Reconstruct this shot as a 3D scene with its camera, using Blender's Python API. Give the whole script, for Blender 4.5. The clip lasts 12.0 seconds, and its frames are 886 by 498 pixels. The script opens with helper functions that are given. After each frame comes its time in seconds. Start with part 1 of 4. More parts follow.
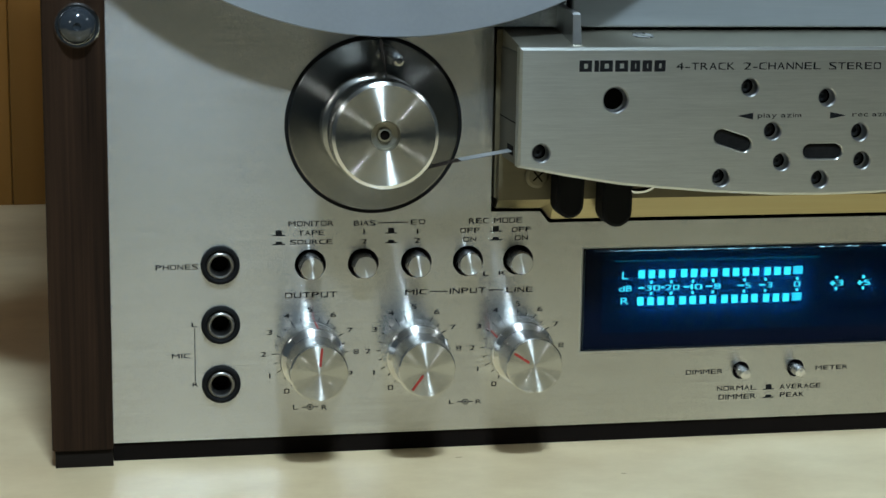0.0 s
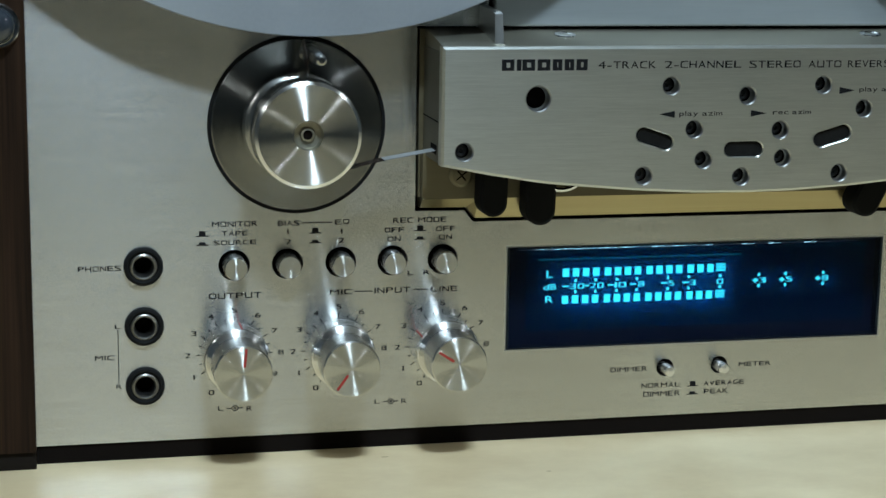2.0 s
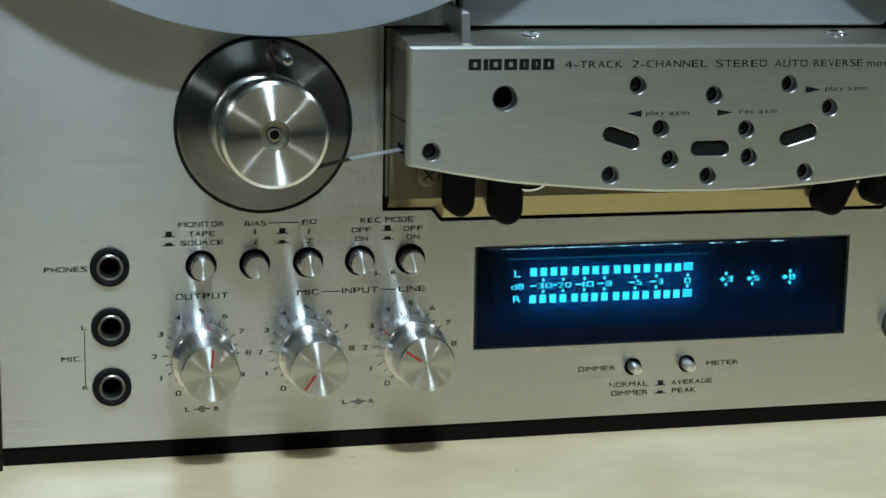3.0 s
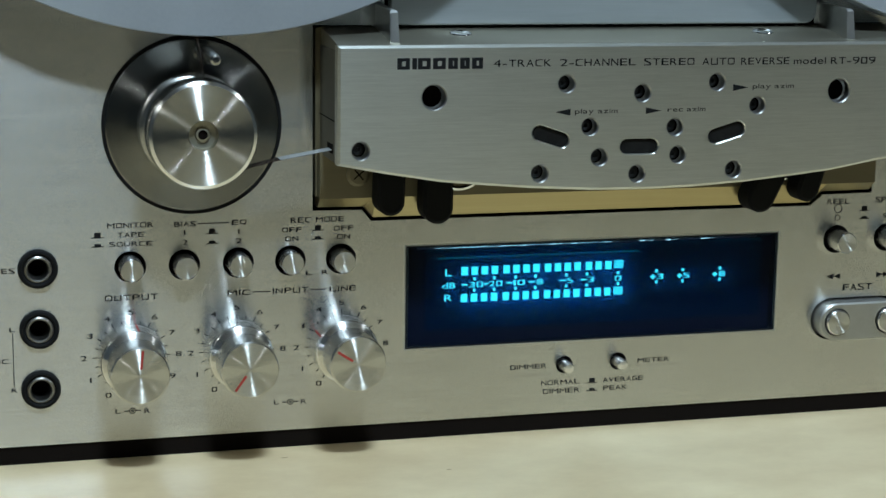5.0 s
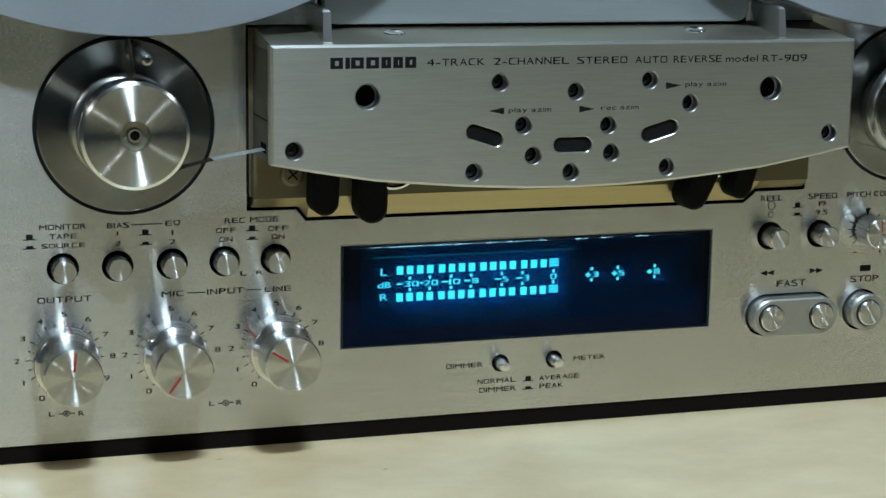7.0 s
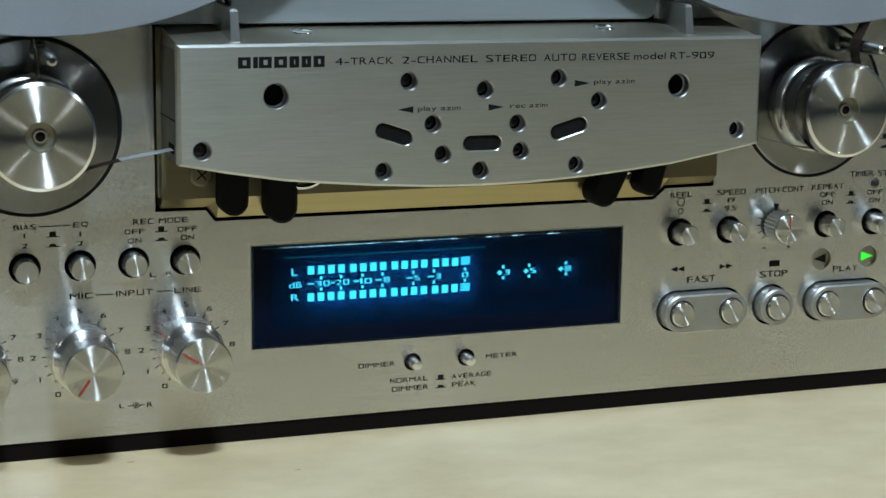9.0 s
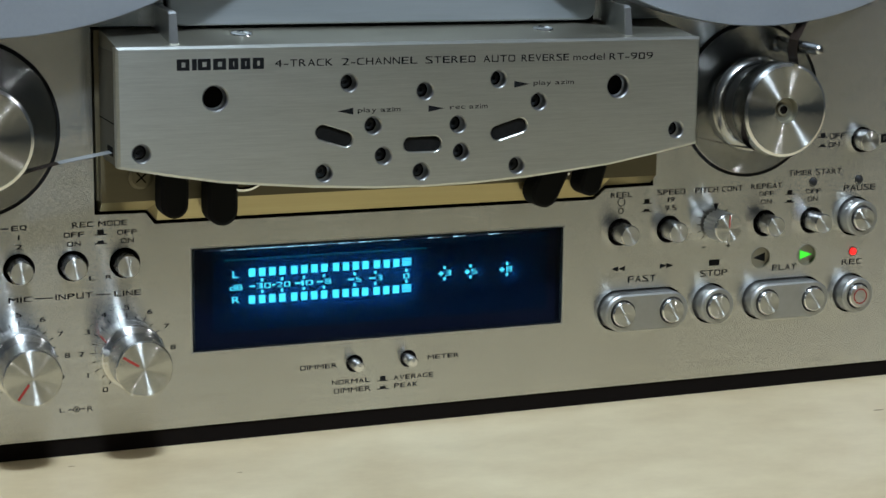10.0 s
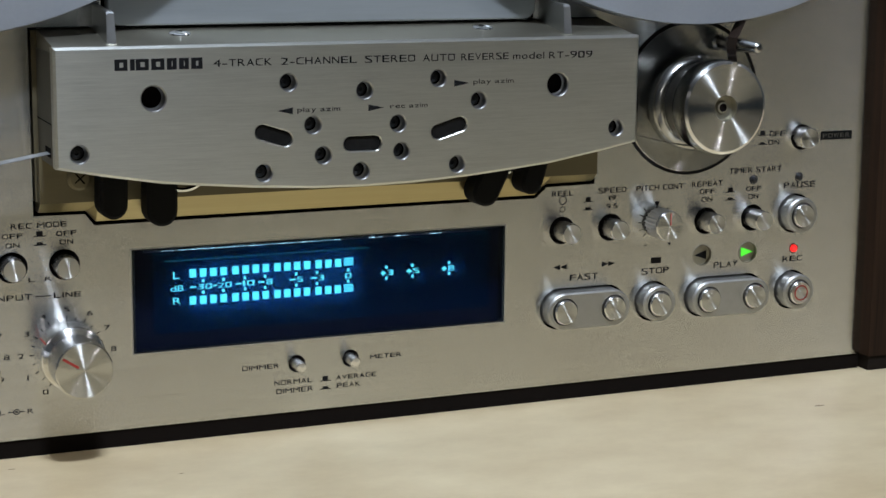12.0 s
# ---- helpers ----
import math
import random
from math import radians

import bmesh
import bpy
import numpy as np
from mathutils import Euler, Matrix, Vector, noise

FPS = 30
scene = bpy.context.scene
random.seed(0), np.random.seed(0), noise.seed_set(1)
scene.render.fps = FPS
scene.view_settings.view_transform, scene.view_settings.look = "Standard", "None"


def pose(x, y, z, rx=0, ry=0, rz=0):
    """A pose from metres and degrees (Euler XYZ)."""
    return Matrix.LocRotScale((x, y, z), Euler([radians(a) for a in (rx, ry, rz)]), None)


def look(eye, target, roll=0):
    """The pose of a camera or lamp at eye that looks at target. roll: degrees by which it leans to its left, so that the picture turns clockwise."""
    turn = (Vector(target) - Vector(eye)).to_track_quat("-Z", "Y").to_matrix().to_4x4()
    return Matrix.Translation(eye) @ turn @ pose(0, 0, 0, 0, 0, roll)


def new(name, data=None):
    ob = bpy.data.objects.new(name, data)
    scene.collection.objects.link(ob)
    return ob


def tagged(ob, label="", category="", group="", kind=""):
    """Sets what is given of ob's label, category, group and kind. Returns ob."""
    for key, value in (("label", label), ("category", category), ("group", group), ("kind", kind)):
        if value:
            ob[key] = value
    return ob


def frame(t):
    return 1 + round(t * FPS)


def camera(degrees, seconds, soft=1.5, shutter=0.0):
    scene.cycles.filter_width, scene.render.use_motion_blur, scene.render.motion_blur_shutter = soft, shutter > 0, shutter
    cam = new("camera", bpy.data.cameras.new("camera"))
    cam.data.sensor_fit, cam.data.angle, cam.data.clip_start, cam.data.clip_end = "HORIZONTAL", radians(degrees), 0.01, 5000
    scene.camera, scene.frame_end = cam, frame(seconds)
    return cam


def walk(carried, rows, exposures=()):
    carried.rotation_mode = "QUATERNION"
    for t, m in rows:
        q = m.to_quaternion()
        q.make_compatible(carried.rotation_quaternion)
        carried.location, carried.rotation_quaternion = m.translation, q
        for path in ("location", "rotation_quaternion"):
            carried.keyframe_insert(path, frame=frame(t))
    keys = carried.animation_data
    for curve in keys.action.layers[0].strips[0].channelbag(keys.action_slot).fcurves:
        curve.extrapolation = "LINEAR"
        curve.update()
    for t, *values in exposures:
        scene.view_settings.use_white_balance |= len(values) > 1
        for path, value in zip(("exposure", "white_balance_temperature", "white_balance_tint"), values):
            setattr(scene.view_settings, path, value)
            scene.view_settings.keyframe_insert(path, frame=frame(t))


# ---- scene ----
cam = camera(27.07, 12.0)


def aim(x, y, z, pitch, roll, yaw):
    return pose(x, y, z, 0, 0, yaw) @ pose(0, 0, 0, 90 + pitch) @ pose(0, 0, 0, 0, 0, roll)


PATH = [
    (0, aim(-0.2234, -0.5768, 0.1852, -11.16, 0.85, -10.82)),
    (0.5, aim(-0.2229, -0.5761, 0.1859, -11.23, 0.86, -11.31)),
    (1, aim(-0.2226, -0.5766, 0.1853, -11.17, 0.89, -12.12)),
    (1.5, aim(-0.2218, -0.5769, 0.1848, -11.11, 0.87, -12.58)),
    (2, aim(-0.2208, -0.5778, 0.1842, -11.04, 0.87, -12.95)),
    (2.5, aim(-0.2195, -0.5784, 0.1841, -11.02, 0.86, -13.33)),
    (3, aim(-0.2191, -0.5778, 0.1838, -11, 0.88, -13.82)),
    (5, aim(-0.2158, -0.579, 0.1832, -10.93, 0.84, -15.68)),
    (5.5, aim(-0.215, -0.5795, 0.1832, -10.93, 0.82, -16.03)),
    (6, aim(-0.2144, -0.5794, 0.1834, -10.95, 0.79, -16.51)),
    (6.5, aim(-0.214, -0.5797, 0.1826, -10.88, 0.81, -16.91)),
    (7, aim(-0.2131, -0.5794, 0.1833, -10.94, 0.77, -17.48)),
    (7.5, aim(-0.2121, -0.5797, 0.1837, -10.99, 0.76, -18.29)),
    (9.5, aim(-0.2089, -0.5804, 0.183, -10.9, 0.69, -20.71)),
    (10, aim(-0.2082, -0.581, 0.1834, -10.89, 0.67, -21.68)),
    (10.5, aim(-0.2068, -0.5813, 0.1832, -10.88, 0.6, -22.36)),
    (11, aim(-0.2058, -0.5823, 0.1826, -10.82, 0.57, -22.82)),
    (11.5, aim(-0.2056, -0.5824, 0.1824, -10.8, 0.57, -23.16)),
    (12, aim(-0.2046, -0.5831, 0.182, -10.76, 0.54, -23.15)),
]
walk(cam, PATH, [(0, 0, 6500, 10), (7.0, 0, 6500, 10), (9.5, 0, 6600, 14), (10.5, 0, 6800, 20), (12, 0, 6900, 24)])

# ---- light ----
world = bpy.data.worlds.new("room_air")
scene.world = world
world.use_nodes = True
world.node_tree.nodes["Background"].inputs[0].default_value = (0.75, 0.85, 1.0, 1)
world.node_tree.nodes["Background"].inputs[1].default_value = 0.035


def area_lamp(name, eye, target, size, watts, color):
    data = bpy.data.lights.new(name, "AREA")
    data.shape, data.size, data.size_y, data.energy, data.color = "RECTANGLE", size[0], size[1], watts, color
    ob = new(name, data)
    ob.matrix_world = look(eye, target)
    return ob


area_lamp("ceiling_light", (-0.12, -1.00, 1.60), (0, 0, 0.1), (0.24, 0.14), 38, (0.77, 1.0, 1.17))
area_lamp("side_light", (1.45, -1.03, 1.22), (0, 0, 0.1), (0.10, 0.10), 4.4, (0.88, 1.0, 1.08))
area_lamp("left_light", (-1.25, -1.55, 0.75), (-0.2, 0.1, 0.1), (0.10, 0.10), 1.4, (0.92, 1.0, 0.98))
scene.view_settings.exposure = 0.0


# ---- materials ----
def material(name, color, rough=0.5, metal=0.0, coat=0.0):
    m = bpy.data.materials.new(name)
    m.use_nodes = True
    b = m.node_tree.nodes["Principled BSDF"]
    b.inputs["Base Color"].default_value = (*color, 1)
    b.inputs["Roughness"].default_value = rough
    b.inputs["Metallic"].default_value = metal
    b.inputs["Coat Weight"].default_value = coat
    return m


def node(m, kind, **values):
    n = m.node_tree.nodes.new(kind)
    for key, value in values.items():
        n.inputs[key].default_value = value
    return n


def join(m, a, out, b, inp):
    m.node_tree.links.new(a.outputs[out], b.inputs[inp])


def grain(m, scale, detail_scale, low, high, bump=0.0, rough=None, rotation=(0, 0, 0)):
    """Two scales of stretched noise that tint the base colour and lift the surface."""
    b = m.node_tree.nodes["Principled BSDF"]
    co = m.node_tree.nodes.new("ShaderNodeTexCoord")
    mapping = node(m, "ShaderNodeMapping", Scale=scale, Rotation=rotation)
    join(m, co, "Object", mapping, "Vector")
    fine = node(m, "ShaderNodeTexNoise", Scale=1.0, Detail=6.0, Roughness=0.65)
    join(m, mapping, "Vector", fine, "Vector")
    second = node(m, "ShaderNodeMapping", Scale=detail_scale, Rotation=rotation)
    join(m, co, "Object", second, "Vector")
    broad = node(m, "ShaderNodeTexNoise", Scale=1.0, Detail=3.0)
    join(m, second, "Vector", broad, "Vector")
    both = m.node_tree.nodes.new("ShaderNodeMath")
    both.operation = "ADD"
    join(m, fine, "Fac", both, 0)
    join(m, broad, "Fac", both, 1)
    half = m.node_tree.nodes.new("ShaderNodeMapRange")
    half.inputs["From Min"].default_value, half.inputs["From Max"].default_value = 0.65, 1.35
    join(m, both, "Value", half, "Value")
    mix = m.node_tree.nodes.new("ShaderNodeMix")
    mix.data_type = "RGBA"
    mix.inputs[6].default_value, mix.inputs[7].default_value = (*low, 1), (*high, 1)
    join(m, half, "Result", mix, 0)
    m.node_tree.links.new(mix.outputs[2], b.inputs["Base Color"])
    if bump:
        bp = node(m, "ShaderNodeBump", Strength=bump, Distance=0.0002)
        join(m, fine, "Fac", bp, "Height")
        join(m, bp, "Normal", b, "Normal")
    if rough:
        r = m.node_tree.nodes.new("ShaderNodeMapRange")
        r.inputs["To Min"].default_value, r.inputs["To Max"].default_value = rough
        join(m, both, "Value", r, "Value")
        r.inputs["From Min"].default_value, r.inputs["From Max"].default_value = 0.65, 1.35
        join(m, r, "Result", b, "Roughness")
    return m


def brushed(m, amount, way):
    """Anisotropic gloss: highlights stretch along the way, a fixed axis."""
    b = m.node_tree.nodes["Principled BSDF"]
    b.inputs["Anisotropic"].default_value = amount
    axis = m.node_tree.nodes.new("ShaderNodeCombineXYZ")
    for i in range(3):
        axis.inputs[i].default_value = way[i]
    join(m, axis, "Vector", b, "Tangent")
    return m


def ground(m, spread, way, power, stretch, pitch=900000.0):
    """Grinding marks too fine to see one by one, which tip the surface across their own direction: straight marks along x, or rings."""
    co = m.node_tree.nodes.new("ShaderNodeTexCoord")
    flat = m.node_tree.nodes.new("ShaderNodeVectorMath")
    flat.operation = "MULTIPLY"
    flat.inputs[1].default_value = (1, 0, 1) if way == "rings" else (0, 0, 1)
    join(m, co, "Object", flat, 0)
    reach = m.node_tree.nodes.new("ShaderNodeVectorMath")
    reach.operation = "LENGTH"
    join(m, flat, "Vector", reach, 0)
    across = m.node_tree.nodes.new("ShaderNodeVectorMath")
    across.operation = "NORMALIZE"
    join(m, flat, "Vector", across, 0)
    m.node_tree.nodes["Principled BSDF"].inputs["Anisotropic"].default_value = stretch
    join(m, across, "Vector", m.node_tree.nodes["Principled BSDF"], "Tangent")
    split = m.node_tree.nodes.new("ShaderNodeSeparateXYZ")
    join(m, co, "Object", split, "Vector")
    cell = m.node_tree.nodes.new("ShaderNodeCombineXYZ")
    for value, out, every, slot in ((reach, "Value", pitch, 0), (split, "X", 1500.0, 1)):
        count = m.node_tree.nodes.new("ShaderNodeMath")
        count.operation = "MULTIPLY"
        count.inputs[1].default_value = every
        join(m, value, out, count, 0)
        mark = m.node_tree.nodes.new("ShaderNodeMath")
        mark.operation = "FLOOR"
        join(m, count, "Value", mark, 0)
        join(m, mark, "Value", cell, slot)
    marks = m.node_tree.nodes.new("ShaderNodeTexWhiteNoise")
    marks.noise_dimensions = "2D"
    join(m, cell, "Vector", marks, "Vector")
    even = m.node_tree.nodes.new("ShaderNodeMapRange")
    even.inputs["To Min"].default_value, even.inputs["To Max"].default_value = -1, 1
    join(m, marks, "Value", even, "Value")
    # most marks are shallow: the slope grows with a power of the even spread
    size = m.node_tree.nodes.new("ShaderNodeMath")
    size.operation = "ABSOLUTE"
    join(m, even, "Result", size, 0)
    steep = m.node_tree.nodes.new("ShaderNodeMath")
    steep.operation = "POWER"
    steep.inputs[1].default_value = power
    join(m, size, "Value", steep, 0)
    side = m.node_tree.nodes.new("ShaderNodeMath")
    side.operation = "SIGN"
    join(m, even, "Result", side, 0)
    signed = m.node_tree.nodes.new("ShaderNodeMath")
    signed.operation = "MULTIPLY"
    join(m, steep, "Value", signed, 0)
    join(m, side, "Value", signed, 1)
    slope = m.node_tree.nodes.new("ShaderNodeMath")
    slope.operation = "MULTIPLY"
    slope.inputs[1].default_value = spread
    join(m, signed, "Value", slope, 0)
    lean = m.node_tree.nodes.new("ShaderNodeVectorMath")
    lean.operation = "SCALE"
    join(m, across, "Vector", lean, 0)
    join(m, slope, "Value", lean, "Scale")
    tipped = m.node_tree.nodes.new("ShaderNodeVectorMath")
    tipped.operation = "ADD"
    join(m, co, "Normal", tipped, 0)
    join(m, lean, "Vector", tipped, 1)
    unit = m.node_tree.nodes.new("ShaderNodeVectorMath")
    unit.operation = "NORMALIZE"
    join(m, tipped, "Vector", unit, 0)
    join(m, unit, "Vector", m.node_tree.nodes["Principled BSDF"], "Normal")
    return m


PANEL = ground(grain(material("brushed_silver_panel", (0.62, 0.62, 0.60), 0.16, 1.0), (70, 40, 4200), (25, 20, 1500),
                     (0.61, 0.61, 0.595), (0.80, 0.80, 0.78), 0.0, (0.19, 0.215)), 0.345, "lines", 2.1, 0.88)
COVER = brushed(grain(material("brushed_cover", (0.5, 0.5, 0.48), 0.36, 1.0), (220, 40, 5000), (80, 20, 2000),
                      (0.64, 0.65, 0.605), (0.77, 0.78, 0.73), 0.07, (0.32, 0.37)), 0.7, (0, 0, 1))
SPUN = ground(material("spun_aluminium", (0.61, 0.61, 0.58), 0.26, 1.0), 0.52, "rings", 1.2, 1.0)
SPUNSOFT = ground(material("spun_aluminium_small", (0.60, 0.60, 0.57), 0.28, 1.0), 0.52, "rings", 1.2, 1.0)
PLATE = grain(material("pale_satin_plate", (0.6, 0.63, 0.65), 0.45, 0.5), (60, 40, 2000), (20, 20, 200),
              (0.36, 0.39, 0.40), (0.42, 0.45, 0.46), 0.0, (0.4, 0.5))
DISC = ground(material("spun_dark_steel", (0.42, 0.42, 0.40), 0.26, 1.0), 0.52, "rings", 1.2, 1.0)
TURNED = brushed(grain(material("turned_aluminium", (0.76, 0.76, 0.74), 0.2, 1.0), (60, 1800, 60), (40, 300, 40),
                       (0.84, 0.84, 0.82), (0.91, 0.91, 0.89), 0.0, (0.23, 0.29)), 0.8, (0, 1, 0))
# turned aluminium darkened for the dim surroundings that button barrels reflect
STEM = brushed(grain(material("darkened_button_barrel", (0.3, 0.3, 0.29), 0.3, 1.0), (60, 1800, 60), (40, 300, 40),
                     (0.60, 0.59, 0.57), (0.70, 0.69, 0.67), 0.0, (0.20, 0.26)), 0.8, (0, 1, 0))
CAPSIDE = brushed(grain(material("polished_cap_side", (0.6, 0.6, 0.58), 0.16, 1.0), (60, 1800, 60), (40, 300, 40),
                        (0.72, 0.72, 0.71), (0.80, 0.80, 0.78), 0.0, (0.17, 0.22)), 0.8, (0, 1, 0))
GUNMETAL = grain(material("dull_gunmetal", (0.3, 0.29, 0.27), 0.35, 1.0), (300, 300, 300), (60, 60, 60),
                 (0.20, 0.195, 0.18), (0.29, 0.28, 0.26), 0.0, (0.3, 0.42))
KEYMETAL = grain(material("matt_key_metal", (0.5, 0.5, 0.48), 0.46, 1.0), (300, 300, 300), (60, 60, 60),
                 (0.41, 0.41, 0.39), (0.50, 0.50, 0.48), 0.0, (0.42, 0.52))
# near-black paint for the dark reflection between knob skirt and cap
DARKBAND = material("dark_reflection_band", (0.035, 0.037, 0.04), 0.5)
FLECK = material("brown_fleck", (0.34, 0.23, 0.12), 0.5)
ROLLER = grain(material("polished_roller", (0.6, 0.6, 0.58), 0.16, 1.0), (60, 900, 60), (40, 200, 40),
               (0.38, 0.38, 0.36), (0.46, 0.46, 0.44), 0.0, (0.20, 0.28))
CHROME = material("chrome", (0.75, 0.75, 0.74), 0.12, 1.0)
SATIN = grain(material("satin_metal", (0.6, 0.6, 0.58), 0.34, 1.0), (300, 300, 300), (60, 60, 60),
              (0.55, 0.55, 0.53), (0.64, 0.64, 0.62), 0.0, (0.3, 0.42))
GOLD = grain(material("champagne_metal", (0.6, 0.52, 0.34), 0.3, 1.0), (20, 300, 900), (8, 40, 60),
             (0.39, 0.315, 0.16), (0.45, 0.375, 0.20), 0.0, (0.26, 0.34))
# darker, rougher and less metallic than the champagne of the lip
DARKGOLD = grain(material("dark_champagne_block", (0.2, 0.17, 0.1), 0.5, 0.6), (20, 300, 300), (8, 40, 60),
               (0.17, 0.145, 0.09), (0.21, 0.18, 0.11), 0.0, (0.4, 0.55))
REEL = grain(material("matt_reel_aluminium", (0.45, 0.48, 0.52), 0.5, 0.5), (700, 700, 700), (30, 30, 30),
             (0.34, 0.37, 0.41), (0.39, 0.42, 0.46), 0.0, (0.45, 0.58))
BLACK = grain(material("black_plastic", (0.012, 0.012, 0.013), 0.42), (400, 400, 400), (60, 60, 60),
              (0.008, 0.008, 0.009), (0.018, 0.018, 0.019), 0.0, (0.35, 0.5))
RUBBER = material("black_rubber", (0.006, 0.006, 0.006), 0.75)
RUBBER.node_tree.nodes["Principled BSDF"].inputs["Specular IOR Level"].default_value = 0.15
# browner, darker copy of the cover metal
COVERDARK = grain(material("darker_cover_metal", (0.3, 0.28, 0.22), 0.4, 1.0), (30, 300, 30), (10, 60, 10),
                  (0.36, 0.34, 0.27), (0.42, 0.40, 0.33), 0.0, (0.45, 0.55))
# cover metal darkened: the shade on the end flanks is in its colour
FLANKSHADE = grain(material("shaded_cover_flank", (0.2, 0.19, 0.16), 0.5, 1.0), (30, 300, 30), (10, 60, 10),
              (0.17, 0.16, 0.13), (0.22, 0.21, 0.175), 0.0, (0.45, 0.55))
LINER = material("drilled_metal", (0.50, 0.50, 0.49), 0.36, 1.0)
DARK = material("dark_interior", (0.008, 0.006, 0.005), 0.8)
DARK.node_tree.nodes["Principled BSDF"].inputs["Specular IOR Level"].default_value = 0.05
INK = material("dark_print", (0.012, 0.012, 0.013), 0.5)
INK.node_tree.nodes["Principled BSDF"].inputs["Specular IOR Level"].default_value = 0.08
RED = material("red_paint", (0.35, 0.02, 0.015), 0.45)
TAPE = material("magnetic_tape", (0.035, 0.023, 0.018), 0.25)
LEADER = material("leader_tape", (0.25, 0.26, 0.26), 0.35)
BEAD = material("dark_glossy_bead", (0.03, 0.037, 0.045), 0.06, 0.0, 0.6)
WALNUT = grain(material("walnut_veneer", (0.07, 0.035, 0.02), 0.5), (900, 300, 14), (160, 60, 6),
               (0.011, 0.0062, 0.004), (0.046, 0.024, 0.0135), 0.12, (0.5, 0.7))
WALNUT.node_tree.nodes["Principled BSDF"].inputs["Specular IOR Level"].default_value = 0.1
# mottled near-black: the shade inside the cover slots is in the colour
SLOTSHADE = grain(material("shaded_slot_plate", (0.015, 0.014, 0.013), 0.75), (900, 900, 900), (200, 200, 200),
                 (0.003, 0.003, 0.003), (0.014, 0.0135, 0.0125), 0.0, (0.7, 0.85))
SLOTSHADE.node_tree.nodes["Principled BSDF"].inputs["Specular IOR Level"].default_value = 0.1
# near-black brown: shade under the walnut sides is in the colour
FOOT = material("shaded_foot_strip", (0.012, 0.009, 0.007), 0.7)
FOOT.node_tree.nodes["Principled BSDF"].inputs["Specular IOR Level"].default_value = 0.1
TABLE = grain(material("pale_birch_laminate", (0.66, 0.58, 0.40), 0.30), (17, 26, 26), (6, 8, 8),
              (0.53, 0.39, 0.215), (0.83, 0.69, 0.45))
CABINET = grain(material("orange_wood", (0.36, 0.17, 0.045), 0.4), (14, 14, 2), (3, 3, 0.8),
                (0.26, 0.105, 0.018), (0.36, 0.155, 0.03), 0.0, (0.3, 0.45))
WALL = grain(material("painted_wall", (0.14, 0.16, 0.17), 0.85), (8, 8, 8), (1.5, 1.5, 1.5), (0.12, 0.14, 0.15), (0.16, 0.18, 0.19))
CEIL = material("white_ceiling", (0.75, 0.76, 0.76), 0.9)
FLOOR = grain(material("grey_floor", (0.05, 0.055, 0.06), 0.7), (6, 6, 6), (1, 1, 1), (0.04, 0.045, 0.05), (0.06, 0.065, 0.07))
VFDBACK = grain(material("navy_tube_back", (0.006, 0.01, 0.03), 0.35), (300, 300, 300), (30, 30, 30),
                (0.003, 0.005, 0.016), (0.005, 0.008, 0.022), 0.0, (0.3, 0.4))
VFDBACK.node_tree.nodes["Principled BSDF"].inputs["Specular IOR Level"].default_value = 0.06
SMOKED = material("smoked_glass_edge", (0.006, 0.008, 0.014), 0.1, 0.0, 0.15)
MIRRORED = material("polished_window_bevel", (0.75, 0.78, 0.8), 0.08, 1.0)


def glowing(name, color, strength):
    m = material(name, (0.02, 0.02, 0.02), 0.4)
    b = m.node_tree.nodes["Principled BSDF"]
    b.inputs["Emission Color"].default_value = (*color, 1)
    b.inputs["Emission Strength"].default_value = strength
    return m


CYAN = glowing("cyan_phosphor", (0.30, 0.72, 0.86), 2.6)
DIMCYAN = glowing("half_lit_phosphor", (0.26, 0.72, 0.86), 2.1)
PALE = glowing("pale_phosphor", (0.50, 0.88, 0.97), 2.2)
# emission for the painted reflection above the meter bars
GHOSTGLOW = glowing("reflection_glow", (0.10, 0.50, 0.66), 0.22)
GREEN = glowing("green_lamp", (0.02, 0.85, 0.03), 1.2)
REDLED = glowing("red_lamp", (1.0, 0.02, 0.015), 1.3)

# thin glass of the tube: faintly cyan, scatters a little of the light that comes from behind
HAZE = bpy.data.materials.new("tube_glass")
HAZE.use_nodes = True
HAZE.node_tree.nodes.remove(HAZE.node_tree.nodes["Principled BSDF"])
_clear = node(HAZE, "ShaderNodeBsdfTransparent", Color=(0.14, 1, 1, 1))
_soft = node(HAZE, "ShaderNodeBsdfTranslucent", Color=(0.02, 0.32, 1.0, 1))
_share = node(HAZE, "ShaderNodeMixShader", Fac=0.30)
join(HAZE, _clear, 0, _share, 1)
join(HAZE, _soft, 0, _share, 2)
join(HAZE, _share, 0, HAZE.node_tree.nodes["Material Output"], 0)

# thin tinted pane: clear with a mirror gloss that grows at a slant
PANE = bpy.data.materials.new("tinted_window")
PANE.use_nodes = True
PANE.node_tree.nodes.remove(PANE.node_tree.nodes["Principled BSDF"])
_see = node(PANE, "ShaderNodeBsdfTransparent", Color=(0.78, 0.86, 0.92, 1))
_gloss = node(PANE, "ShaderNodeBsdfGlossy", Color=(0.9, 0.95, 1, 1), Roughness=0.04)
_fres = node(PANE, "ShaderNodeFresnel", IOR=1.12)
_mix = PANE.node_tree.nodes.new("ShaderNodeMixShader")
join(PANE, _fres, 0, _mix, 0)
join(PANE, _see, 0, _mix, 1)
join(PANE, _gloss, 0, _mix, 2)
join(PANE, _mix, 0, PANE.node_tree.nodes["Material Output"], 0)

# ---- mesh tools: sizes in millimetres, the deck's face looks to -y ----
MM = 0.001


